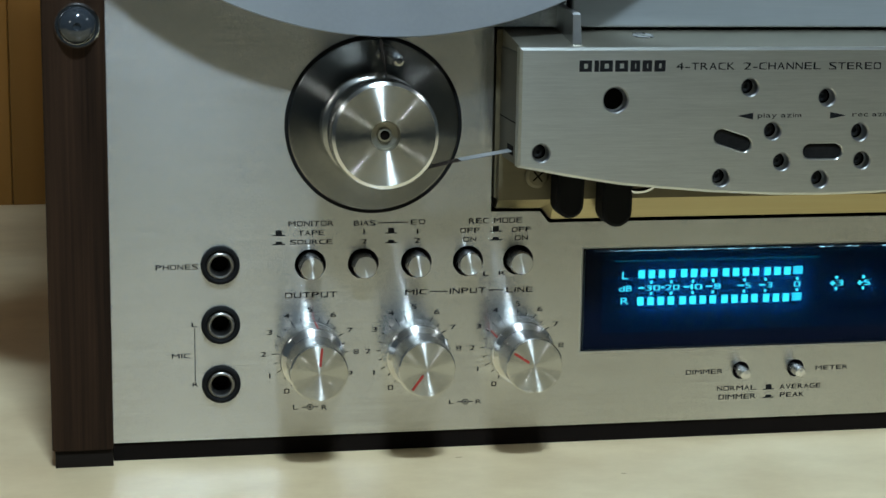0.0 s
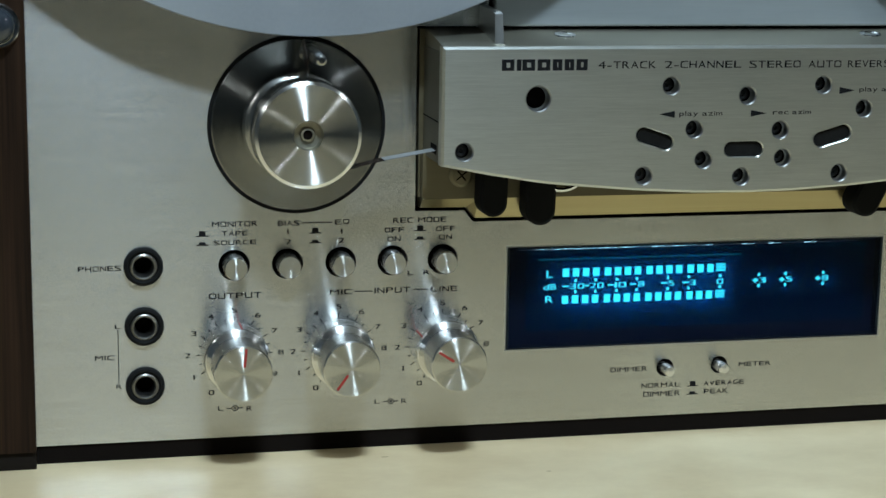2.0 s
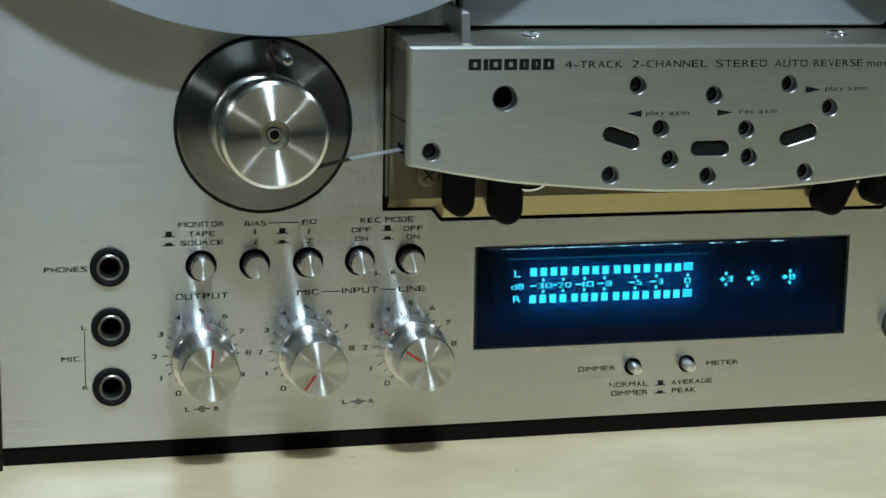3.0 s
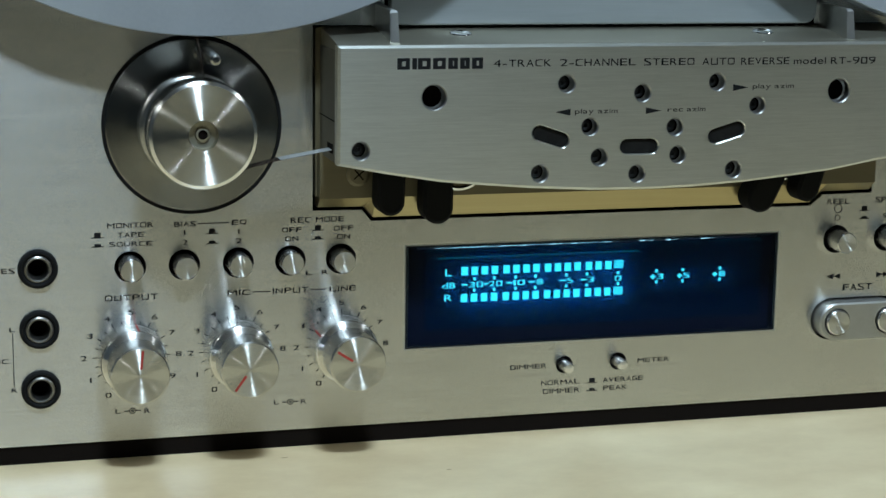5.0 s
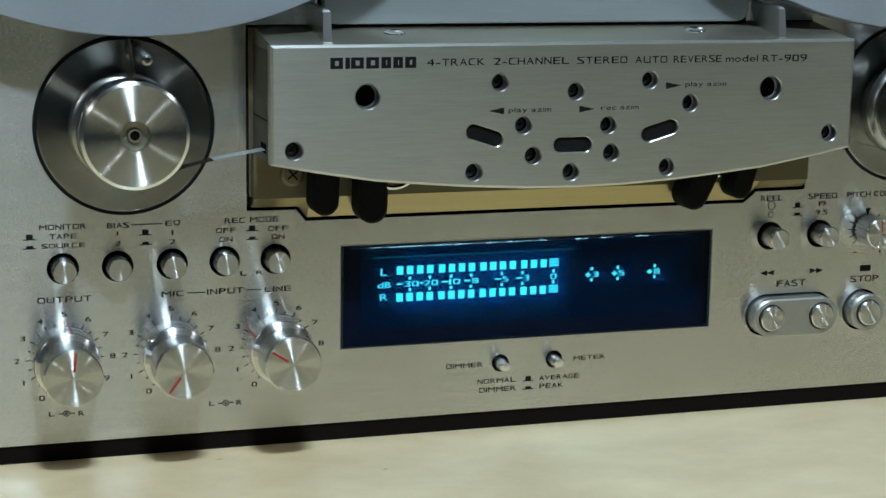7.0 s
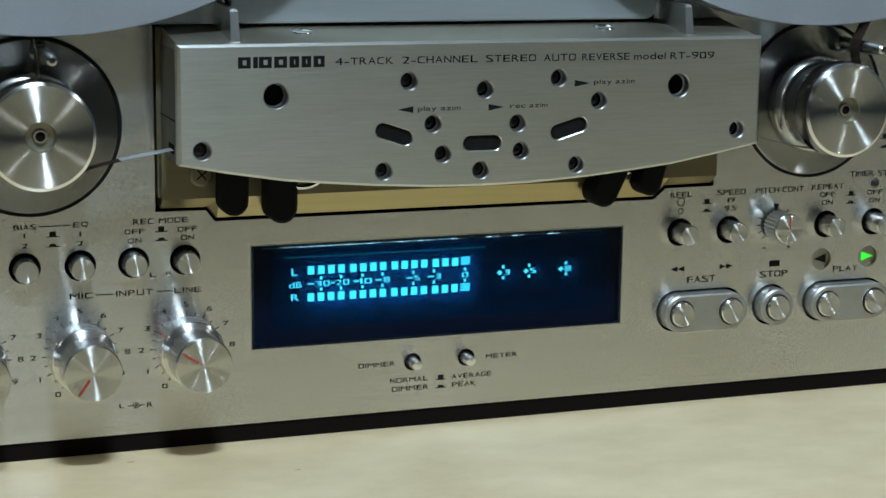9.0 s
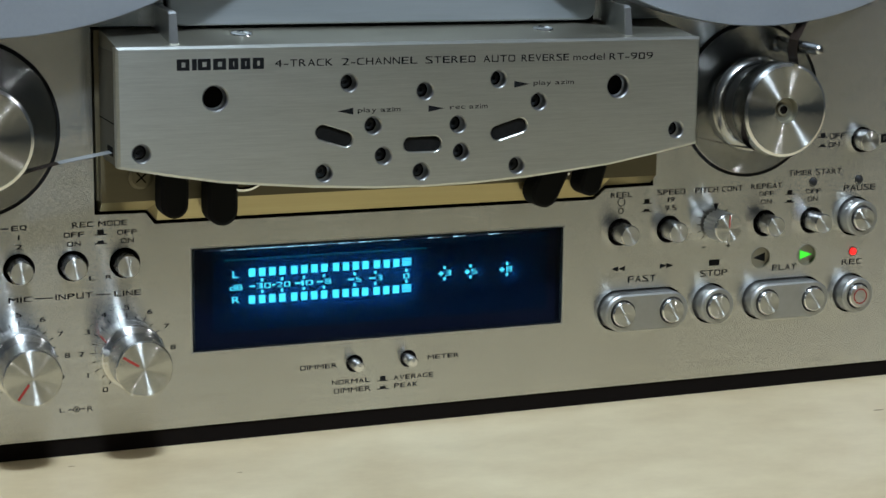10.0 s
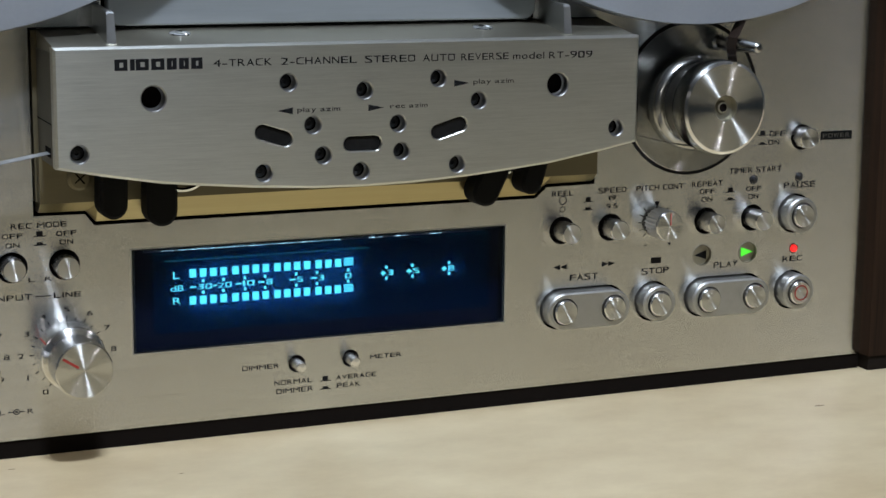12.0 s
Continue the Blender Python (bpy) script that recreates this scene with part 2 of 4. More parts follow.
def part(name, bm, mat, parent=None, label="", at=(0, 0, 0), smooth=True):
    me = bpy.data.meshes.new(name)
    bmesh.ops.scale(bm, vec=(MM, MM, MM), verts=bm.verts)
    bmesh.ops.recalc_face_normals(bm, faces=bm.faces)
    bm.to_mesh(me)
    bm.free()
    if smooth:
        me.shade_smooth()
        me.set_sharp_from_angle(angle=radians(28))
    me.materials.append(mat)
    ob = new(name, me)
    return place(ob, parent, label, at)


def place(ob, parent=None, label="", at=(0, 0, 0)):
    world_at = Vector(at) * MM
    ob.parent = parent
    base = Vector((0, 0, 0))
    p = parent
    while p:
        base += p.location
        p = p.parent
    ob.location = world_at - base
    if label:
        ob["label"] = label
    return ob


def thing(name, label, category, at=(0, 0, 0), group=""):
    ob = new(name)
    ob.location = Vector(at) * MM
    ob.empty_display_size = 0.01
    return tagged(ob, label, category, group)


def box(x0, x1, y0, y1, z0, z1, bevel=0.0):
    bm = bmesh.new()
    bmesh.ops.create_cube(bm, size=1.0)
    for v in bm.verts:
        v.co = Vector(((x0 + x1) / 2 + v.co.x * (x1 - x0), (y0 + y1) / 2 + v.co.y * (y1 - y0), (z0 + z1) / 2 + v.co.z * (z1 - z0)))
    if bevel:
        bmesh.ops.bevel(bm, geom=bm.edges[:], offset=bevel, segments=2, affect="EDGES", profile=0.6)
    return bm


def lathe(profile, segs=48):
    """Turns (radius, y) pairs round the y axis."""
    bm = bmesh.new()
    rings = []
    for r, y in profile:
        if r < 1e-6:
            rings.append([bm.verts.new((0, y, 0))])
        else:
            rings.append([bm.verts.new((r * math.cos(2 * math.pi * i / segs), y, r * math.sin(2 * math.pi * i / segs))) for i in range(segs)])
    for a, b in zip(rings, rings[1:]):
        for i in range(segs):
            j = (i + 1) % segs
            quad = [a[i % len(a)], a[j % len(a)], b[j % len(b)], b[i % len(b)]]
            quad = list(dict.fromkeys(quad))
            if len(quad) > 2:
                bm.faces.new(quad)
    return bm


def circle(cx, cz, r, n=32):
    return [(cx + r * math.cos(2 * math.pi * i / n), cz + r * math.sin(2 * math.pi * i / n)) for i in range(n)]


def pill(ax, az, bx, bz, r, n=12):
    a = math.atan2(bz - az, bx - ax)
    pts = [(bx + r * math.cos(a - math.pi / 2 + math.pi * i / n), bz + r * math.sin(a - math.pi / 2 + math.pi * i / n)) for i in range(n + 1)]
    return pts + [(ax + r * math.cos(a + math.pi / 2 + math.pi * i / n), az + r * math.sin(a + math.pi / 2 + math.pi * i / n)) for i in range(n + 1)]


def grow(loop, d):
    """The closed outline moved outward by d (counter-clockwise outlines)."""
    n, out = len(loop), []
    for i in range(n):
        p, q, s = Vector(loop[i - 1]), Vector(loop[i]), Vector(loop[(i + 1) % n])
        e, f = (q - p).normalized(), (s - q).normalized()
        na, nb = Vector((e.y, -e.x)), Vector((f.y, -f.x))
        m = na + nb
        m = m / max(m.dot(na), 0.3)
        out.append((q.x + m.x * d, q.y + m.y * d))
    return out


def plate(outer, holes, y0, y1, chamfer=0.0, sink=0.0):
    """A slab of that outline with holes through it; y0 is the front. Chamfered rim, countersunk holes."""
    bm = bmesh.new()

    def ring(loop, y):
        return [bm.verts.new((x, y, z)) for x, z in loop]

    def wall(a, b):
        for i in range(len(a)):
            j = (i + 1) % len(a)
            bm.faces.new((a[i], a[j], b[j], b[i]))

    fronts, backs = [], []
    front = ring(grow(outer, -chamfer) if chamfer else outer, y0)
    last = front
    if chamfer:
        last = ring(outer, y0 + chamfer)
        wall(front, last)
    back = ring(outer, y1)
    wall(last, back)
    fronts.append(front), backs.append(back)
    for loop in holes:
        a = ring(grow(loop, sink) if sink else loop, y0)
        last = a
        if sink:
            last = ring(loop, y0 + sink)
            wall(a, last)
        b = ring(loop, y1)
        wall(last, b)
        fronts.append(a), backs.append(b)
    for loops in (fronts, backs):
        edges = []
        for loop in loops:
            for i in range(len(loop)):
                e = bm.edges.get((loop[i], loop[(i + 1) % len(loop)]))
                edges.append(e or bm.edges.new((loop[i], loop[(i + 1) % len(loop)])))
        bmesh.ops.triangle_fill(bm, use_beauty=True, use_dissolve=False, edges=edges)
    return bm


def strip(points, y0, y1, thick=0.12):
    """A thin band along (x, z) points, lying from y0 to y1."""
    bm = bmesh.new()
    rows = []
    for i, (x, z) in enumerate(points):
        p, q = Vector(points[max(i - 1, 0)]), Vector(points[min(i + 1, len(points) - 1)])
        d = (q - p).normalized()
        nx, nz = -d.y * thick / 2, d.x * thick / 2
        rows.append([bm.verts.new((x + nx, y0, z + nz)), bm.verts.new((x + nx, y1, z + nz)),
                     bm.verts.new((x - nx, y1, z - nz)), bm.verts.new((x - nx, y0, z - nz))])
    for a, b in zip(rows, rows[1:]):
        for i in range(4):
            bm.faces.new((a[i], a[(i + 1) % 4], b[(i + 1) % 4], b[i]))
    bm.faces.new(rows[0]), bm.faces.new(rows[-1][::-1])
    return bm


GLYPHS = {}
ROUND, RIGHT_ROUND, LOW_ROUND = set("OQCGS0235689"), set("D"), set("UJ")
NARROW = {"I": 0.16, "i": 0.16, "l": 0.16, "1": 0.3, ".": 0.16, "-": 0.55, "M": 1.05, "m": 1.1, "W": 1.1}


def glyph(ch):
    """One capital-high character of the built-in font, widened to 1 and squared off like extended grotesque type."""
    if ch in GLYPHS:
        return GLYPHS[ch]
    data = bpy.data.curves.new("glyph", "FONT")
    data.body, data.size, data.extrude, data.resolution_u = ch, 1.0, 0.0, 4
    tmp = bpy.data.objects.new("glyph", data)
    scene.collection.objects.link(tmp)
    bpy.context.view_layer.update()
    me = bpy.data.meshes.new_from_object(tmp.evaluated_get(bpy.context.evaluated_depsgraph_get()))
    bpy.data.objects.remove(tmp)
    co = np.empty(len(me.vertices) * 3, np.float32)
    me.vertices.foreach_get("co", co)
    co = co.reshape(-1, 3)
    faces = [list(p.vertices) for p in me.polygons]
    bpy.data.meshes.remove(me)
    lo, hi = co.min(0), co.max(0)
    u = (co[:, 0] - lo[0]) / max(hi[0] - lo[0], 1e-6) * 2 - 1
    tall = ch.isupper() or ch.isdigit()
    v = ((co[:, 1] - lo[1]) / max(hi[1] - lo[1], 1e-6) if tall else co[:, 1] / 0.69) * 2 - 1
    if ch in ROUND or ch in RIGHT_ROUND or ch in LOW_ROUND:
        most = np.maximum(np.maximum(np.abs(u), np.abs(v)), 1e-4)
        push = 1 + 0.75 * (np.hypot(u, v) / most - 1)
        if ch in RIGHT_ROUND:
            push = np.where(u > 0, push, 1)
        if ch in LOW_ROUND:
            push = np.where(v < 0, push, 1)
        u, v = np.clip(u * push, -1, 1), np.clip(v * push, -1, 1)
    GLYPHS[ch] = ((u + 1) / 2, (v + 1) / 2, faces)
    return GLYPHS[ch]


def lettering(text, x, z, width, height, parent, y=-0.08, mat=None, name="lettering"):
    """Printed words in wide square type whose capitals fill the given box: left x, base z."""
    pen, spots = 0.0, []
    for ch in text:
        if ch == " ":
            pen += 0.55
            continue
        w = NARROW.get(ch, 0.86)
        spots.append((ch, pen, w))
        pen += w + 0.2
    scale = width / (pen - 0.2)
    verts, faces = [], []
    for dx, dy, dz in ((0, 0, 0), (0.035, 0.008, 0.035)) if mat is None else ((0, 0, 0),):
        for ch, left, w in spots:
            u, v, polygons = glyph(ch)
            start = len(verts)
            verts += [(((left + a * w) * scale + dx) * MM, dy * MM, (b * height + dz) * MM) for a, b in zip(u, v)]
            faces += [[start + i for i in p] for p in polygons]
    me = bpy.data.meshes.new(name)
    me.from_pydata(verts, [], faces)
    me.materials.append(mat or INK)
    return place(new(name, me), parent, "", (x, y, z))


def printed(name, outlines, parent, y=-0.08, mat=None):
    """Flat printed shapes, each a polygon of (x, z)."""
    bm = bmesh.new()
    for loop in outlines:
        bm.faces.new([bm.verts.new((px, 0, pz)) for px, pz in loop])
    return part(name, bm, mat or INK, parent, "", (0, y, 0), smooth=False)


def bar(x0, z0, x1, z1, w):
    d = (Vector((x1, z1)) - Vector((x0, z0))).normalized() * w / 2
    return [(x0 - d.y, z0 + d.x), (x0 + d.y, z0 - d.x), (x1 + d.y, z1 - d.x), (x1 - d.y, z1 + d.x)]


def ring_print(cx, cz, rx, rz, w):
    quads = []
    for i in range(20):
        a, b = 2 * math.pi * i / 20, 2 * math.pi * (i + 1) / 20
        quads.append([(cx + rx * math.cos(a), cz + rz * math.sin(a)), (cx + rx * math.cos(b), cz + rz * math.sin(b)),
                      (cx + (rx - w) * math.cos(b), cz + (rz - w) * math.sin(b)), (cx + (rx - w) * math.cos(a), cz + (rz - w) * math.sin(a))])
    return quads

# ---- the room ----
def slab(name, mat, x0, x1, y0, y1, z0, z1, label):
    ob = part(name, box(x0, x1, y0, y1, z0, z1), mat, None, "", (0, 0, 0), smooth=False)
    return tagged(ob, label, name.split("_")[0], kind="structure")


slab("floor", FLOOR, -2000, 2000, -2800, 1300, -800, -748, "grey floor of the room")
slab("ceiling", CEIL, -2000, 2000, -2800, 1300, 1650, 1700, "plain white ceiling")
slab("wall_north", WALL, -2000, 2000, 1300, 1400, -748, 1650, "plain grey-blue painted wall")
slab("wall_south", WALL, -2000, 2000, -2900, -2800, -748, 1650, "plain grey-blue painted wall")
slab("wall_west", WALL, -2100, -2000, -2800, 1300, -748, 1650, "plain grey-blue painted wall")
slab("wall_east", WALL, 2000, 2100, -2800, 1300, -748, 1650, "plain grey-blue painted wall")

TOP = 2.0   # table top


def build_table():
    t = thing("table", "pale birch laminate table top with soft mottling", "table", (0, 0, -748))
    part("tabletop", box(-900, 900, -350, 493, TOP - 28, TOP, 1.5), TABLE, t)
    for x, y, w in ((177, -41, 2.2), (-109, -11, 1.3), (-60, -35, 1.0)):
        fleck = lathe([(w, 0), (w * 0.6, -0.05), (0.02, -0.06)], 14)
        bmesh.ops.rotate(fleck, verts=fleck.verts, matrix=Matrix.Rotation(radians(-90), 3, "X"))
        bmesh.ops.scale(fleck, vec=(1, 0.35, 1), verts=fleck.verts)
        part("surface_fleck", fleck, FLECK, t, "small brown fleck", (x, y, TOP + 0.01))
    for x in (-840, 840):
        for y in (-290, 465):
            part("leg", box(x - 25, x + 25, y - 25, y + 25, -748, TOP - 28, 2), TABLE, t)


def build_cabinet():
    c = thing("cabinet", "orange-brown wooden cabinet standing behind the table", "cabinet", (-500, 640, -748))
    part("body", box(-1000, -236, 600, 1000, -748, 900, 2), CABINET, c)
    part("door", box(-620, -275, 582, 600, -700, 880, 2), CABINET, c)
    part("door", box(-980, -624, 582, 600, -700, 880, 2), CABINET, c)


build_table()
build_cabinet()

# ---- the tape deck ----
deck = thing("tape_deck", "silver reel-to-reel tape deck with walnut sides, switched on", "tape deck", (0, 0, TOP))
BOT, HIGH = 8.0, 430.0

JACK_X, JACK_Z = -185.3, (65.7, 46.2, 26.6)
KNOB_Z, KNOB_X = 35.9, (-156.6, -122.5, -87.8)
LEFT_BTN = (-156.5, -139.3, -121.9, -104.8, -88.0)
RIGHT_BTN = (91.2, 110.9, 151.2, 171.4)
BTN_Z = 65.2
ROLL = {-1: (-136.2, 110.2), 1: (142.7, 111.6)}   # discs behind the guide rollers
EDGE = 223.6   # end of the front panel on the power button's side
OPENING = [(-97.5, 141.4), (-97.5, 81.4), (-81.0, 81.2), (-78.0, 77.4), (80.4, 77.5), (85.0, 81.3), (104.0, 81.5), (104.0, 141.4)]
WIN = (-66.1, 68.7, 33.4, 68.5)
KEY_ROW = [(90.5, 110.3, 36.3), (129.4, 129.4, 36.3), (150.4, 170.1, 36.3), (190.0, 190.0, 36.2), (190.2, 190.2, 65.8)]


def build_front_panel():
    holes = [OPENING, [(WIN[0], WIN[2]), (WIN[1], WIN[2]), (WIN[1], WIN[3]), (WIN[0], WIN[3])]]
    holes += [circle(x, BTN_Z, 5.05) for x in LEFT_BTN + RIGHT_BTN]
    holes += [circle(JACK_X, z, 4.3) for z in JACK_Z]
    holes += [circle(-9.4, 25.0, 3.05, 24), circle(10.2, 25.2, 3.05, 24), circle(191.9, 94.9, 4.9)]
    holes += [pill(a - 0.01, z, b + 0.01, z, 7.6) for a, b, z in KEY_ROW]
    holes += [circle(*ROLL[s], 28.45, 72) for s in (-1, 1)]
    holes += [circle(150.0, 52.2, 4.05, 28), circle(169.8, 52.1, 4.05, 28)]
    return part("front_panel", plate([(-220, BOT), (EDGE, BOT), (EDGE, HIGH), (-220, HIGH)], holes, 0, 3, 0.12, 0.0), PANEL, deck,
                "horizontally brushed silver front panel", smooth=False)


panel = build_front_panel()
part("chassis", box(-219, EDGE - 1, 9, 250, BOT + 0.5, HIGH - 1, 1), DARK, deck, "black chassis behind the panel", smooth=False)
# black block added in place of the shadow under the panel
part("gap_fill", box(-219.85, EDGE - 0.15, 0.7, 250, TOP, BOT + 0.3), DARK, deck, "black fill for the shaded gap under the front panel", smooth=False)


def build_side(s):
    a, b = (-239.0, -219.85) if s < 0 else (EDGE - 0.15, EDGE + 19.0)
    mid = (-228.2, -5.8, 142.1) if s < 0 else (EDGE + 8.4, -5.8, 142.1)
    side = part("side_panel", box(a, b, -5.8, 255, BOT - 0.3, HIGH + 4, 0.8), WALNUT, deck, "dark walnut side panel")
    part("side_foot", box(a + 0.9, b - 0.15, -4.6, 250, TOP, BOT - 0.3, 0.2), FOOT, side, "recessed strip under the side, darkened as shade")
    part("bolt", lathe([(6.9, 0), (6.9, -0.8), (6.4, -1.5), (5.7, -1.5)]), CHROME, side, "", mid)
    part("bolt_dome", lathe([(5.8, -1.2), (5.6, -2.3), (4.9, -3.7), (3.5, -4.8), (2.2, -5.3), (1.2, -5.45), (1.0, -4.9), (0, -4.8)], 40), BEAD, side,
         "dark polished domed bolt head", mid)
    return side


build_side(-1)
build_side(1)


# jacks
def build_jack(z):
    j = part("jack", lathe([(4.1, 3), (4.1, -0.4), (4.3, -1.0), (4.6, -1.3), (5.2, -1.7), (5.8, -1.5), (6.2, -0.8), (6.25, 0)]), RUBBER, deck,
             "black-rimmed headphone jack socket", (JACK_X, 0, z))
    part("jack_ring", lathe([(4.5, 0.5), (4.45, -0.7), (4.2, -1.3), (3.8, -1.55), (3.4, -1.4), (3.1, -0.9), (2.95, 0.2), (2.95, 5)]), GUNMETAL, j, "dull metal ring", (JACK_X, 0, z))
    part("jack_hole", lathe([(3.1, 1.5), (2.9, 6), (0, 6)]), DARK, j, "", (JACK_X, 0, z))


for z in JACK_Z:
    build_jack(z)


# rotary double knobs
def build_knob(x, cap_angle, skirt_angle):
    at = (x, 0, KNOB_Z)
    knob = part("rotary_knob", lathe([(10.5, -0.3), (10.6, -0.8), (10.6, -9.0), (10.3, -9.5), (9.9, -9.7)], 64), TURNED, deck,
                "turned aluminium double rotary knob", at)
    part("skirt_shoulder", lathe([(9.9, -9.7), (8.9, -10.6), (8.5, -11.0)], 64), CAPSIDE, knob, "", at)
    # the dark reflected band is put into this neck's colour
    part("cap_dark_band", lathe([(8.5, -11.0), (8.4, -12.6), (8.8, -13.0)], 64), DARKBAND, knob, "narrow neck under the cap, its dark reflection painted black", at)
    part("cap_side", lathe([(8.8, -13.0), (9.05, -13.4), (9.1, -25.4), (8.75, -25.85)], 64), CAPSIDE, knob, "", at)
    part("cap_face", lathe([(8.75, -25.85), (8.4, -25.9), (6, -25.9), (3, -25.9), (0.02, -25.9)], 64), SPUN, knob, "spun aluminium knob face", at)
    for ang, r0, r1, y in ((cap_angle, 2.2, 8.0, -25.98),):
        c, s = math.cos(radians(ang)), math.sin(radians(ang))
        printed("pointer", [bar(x + r0 * c, KNOB_Z + r0 * s, x + r1 * c, KNOB_Z + r1 * s, 0.75)], knob, y, RED)
    if skirt_angle is not None:
        c, s = math.cos(radians(skirt_angle)), math.sin(radians(skirt_angle))
        bm = box(-0.25, 0.25, -9.3, -0.9, 10.3, 10.68)
        bmesh.ops.rotate(bm, verts=bm.verts, matrix=Matrix.Rotation(radians(90 - skirt_angle), 3, "Y"))
        part("pointer", bm, RED, knob, "", at, smooth=False)
    marks = []
    for i in range(-1, 22):
        a = radians(240 - i * 15)
        if i < 0:
            continue
        r0, r1 = 10.9, (12.4 if i % 2 == 0 else 11.9)
        marks.append(bar(x + r0 * math.cos(a), KNOB_Z + r0 * math.sin(a), x + r1 * math.cos(a), KNOB_Z + r1 * math.sin(a), 0.28))
    printed("dial_scale", marks, panel)
    for i in range(10):
        a = radians(240 - i * 30)
        w = 0.45 if i == 1 else 1.75
        lettering(str(i), x + 15.1 * math.cos(a) - w / 2, KNOB_Z + 14.5 * math.sin(a) - 0.75, w, 1.5, panel)


build_knob(KNOB_X[0], 84, 82)
build_knob(KNOB_X[1], 234, None)
build_knob(KNOB_X[2], 147, 147)


# push buttons
def build_button(x, z, r, out, hole, label, cap=None):
    at = (x, 0, z)
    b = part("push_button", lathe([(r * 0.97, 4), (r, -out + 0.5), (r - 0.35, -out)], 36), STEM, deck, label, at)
    part("button_face", lathe([(r - 0.35, -out), (r * 0.5, -out - 0.02), (0.02, -out - 0.02)], 36), cap or SPUNSOFT, b, "", at)
    part("button_socket", lathe([(hole - 0.02, 0.3), (hole - 0.1, 7), (r + 0.1, 7)], 36), DARK, b, "", at)


for x, out in zip(LEFT_BTN, (6, 6, 6.2, 5, 6)):
    build_button(x, BTN_Z - 0.15, 3.8, out, 5.05, "small round aluminium push button")
for x, out in zip(RIGHT_BTN, (8.5, 8.0, 8.2, 8.6)):
    build_button(x, BTN_Z, 3.75, out, 5.05, "small round aluminium push button")
build_button(191.9, 95.0, 4.0, 5.4, 4.9, "round aluminium power button")


def build_pin_button(x, z):
    at = (x, 0, z)
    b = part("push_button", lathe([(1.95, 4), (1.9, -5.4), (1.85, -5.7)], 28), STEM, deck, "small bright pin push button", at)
    part("button_tip", lathe([(1.85, -5.7), (1.5, -6.2), (0.02, -6.35)], 28), TURNED, b, "", at)
    part("button_socket", lathe([(3.03, -0.15), (3.0, 0.2), (2.6, 5), (2.0, 6)], 28), DARK, b, "", at)


build_pin_button(-9.6, 25.1)
build_pin_button(9.9, 25.2)


# transport keys: a raised surround with one or two round buttons
def build_key(a, b, z, record=False):
    mid = (a + b) / 2
    key = part("transport_key", plate(pill(a - 0.01, z, b + 0.01, z, 6.75, 16), [circle(x, z, 5.0, 32) for x in sorted({a, b})], -5.6, 4, 0.6),
               KEYMETAL, deck, "raised satin metal transport key surround")
    for x in sorted({a, b}):
        at = (x, 0, z)
        btn = part("key_button", lathe([(4.45, 3), (4.45, -6.6), (4.1, -7.0)], 40), TURNED, key, "round aluminium key button", at)
        part("key_face", lathe([(4.1, -7.0), (2.2, -7.05), (0.02, -7.05)], 40), SPUNSOFT, btn, "", at)
        if record:
            printed("record_ring", ring_print(x, z, 3.0, 3.0, 0.5), btn, -7.12, RED)
    part("key_well", plate(pill(a - 0.01, z, b + 0.01, z, 7.55), [], 7.0, 7.5), DARK, key)


for i, (a, b, z) in enumerate(KEY_ROW):
    build_key(a, b, z, record=(i == 3))


# pitch knob
def build_pitch_knob():
    x, z = 129.9, 66.1
    at = (x, 0, z)
    n = 22
    bm = bmesh.new()
    rings = []
    for y in (-1.2, -9.0):
        rings.append([bm.verts.new(((5.3 + (0.3 if i % 2 else -0.3)) * math.cos(math.pi * i / n), y,
                                    (5.3 + (0.3 if i % 2 else -0.3)) * math.sin(math.pi * i / n))) for i in range(2 * n)])
    for i in range(2 * n):
        j = (i + 1) % (2 * n)
        bm.faces.new((rings[0][i], rings[0][j], rings[1][j], rings[1][i]))
    k = part("pitch_knob", bm, SATIN, deck, "small knurled metal pitch knob", at, smooth=False)
    part("knob_rim", lathe([(5.3, -9.0), (5.4, -9.3), (5.4, -10.0), (5.1, -10.4)], 44), TURNED, k, "", at)
    part("knob_face", lathe([(5.1, -10.4), (2.5, -10.45), (0.02, -10.45)], 44), SPUN, k, "", at)
    part("knob_shaft", lathe([(4.0, 1.5), (4.0, -1.3)], 28), DARK, k, "", at)
    printed("pointer", [bar(x + 0.2, z + 0.3, x + 0.2, z + 4.6, 0.5)], k, -10.5, RED)
    marks = []
    for ang in (135, 157, 180, 203, 225, 45):
        c, s = math.cos(radians(ang)), math.sin(radians(ang))
        marks.append(bar(x + 6.0 * c, z + 6.0 * s, x + 7.5 * c, z + 7.5 * s, 0.25))
    marks.append([(x - 0.9, 73.7), (x + 0.2, 71.0), (x + 1.3, 73.7)][::-1])
    marks.append(bar(125.0, 57.6, 126.4, 57.6, 0.3))
    marks.append(bar(135.2, 57.6, 136.6, 57.6, 0.3))
    marks.append(bar(135.9, 56.9, 135.9, 58.3, 0.3))
    printed("pitch_scale", marks, panel)


build_pitch_knob()


# small lamps
def build_lamp(name, x, z, r, mat, label):
    at = (x, 0, z)
    ob = part(name, lathe([(r, 0.3), (r * 0.95, -0.6), (r * 0.6, -1.2), (0.02, -1.4)], 24), mat, deck, label, at)
    part("lamp_rim", lathe([(r, 0.3), (r + 0.25, -0.25), (r + 0.5, 0)], 24), BLACK, ob, "", at)


build_lamp("indicator_lamp", 171.3, 79.7, 1.35, BLACK, "dark unlit indicator lamp")
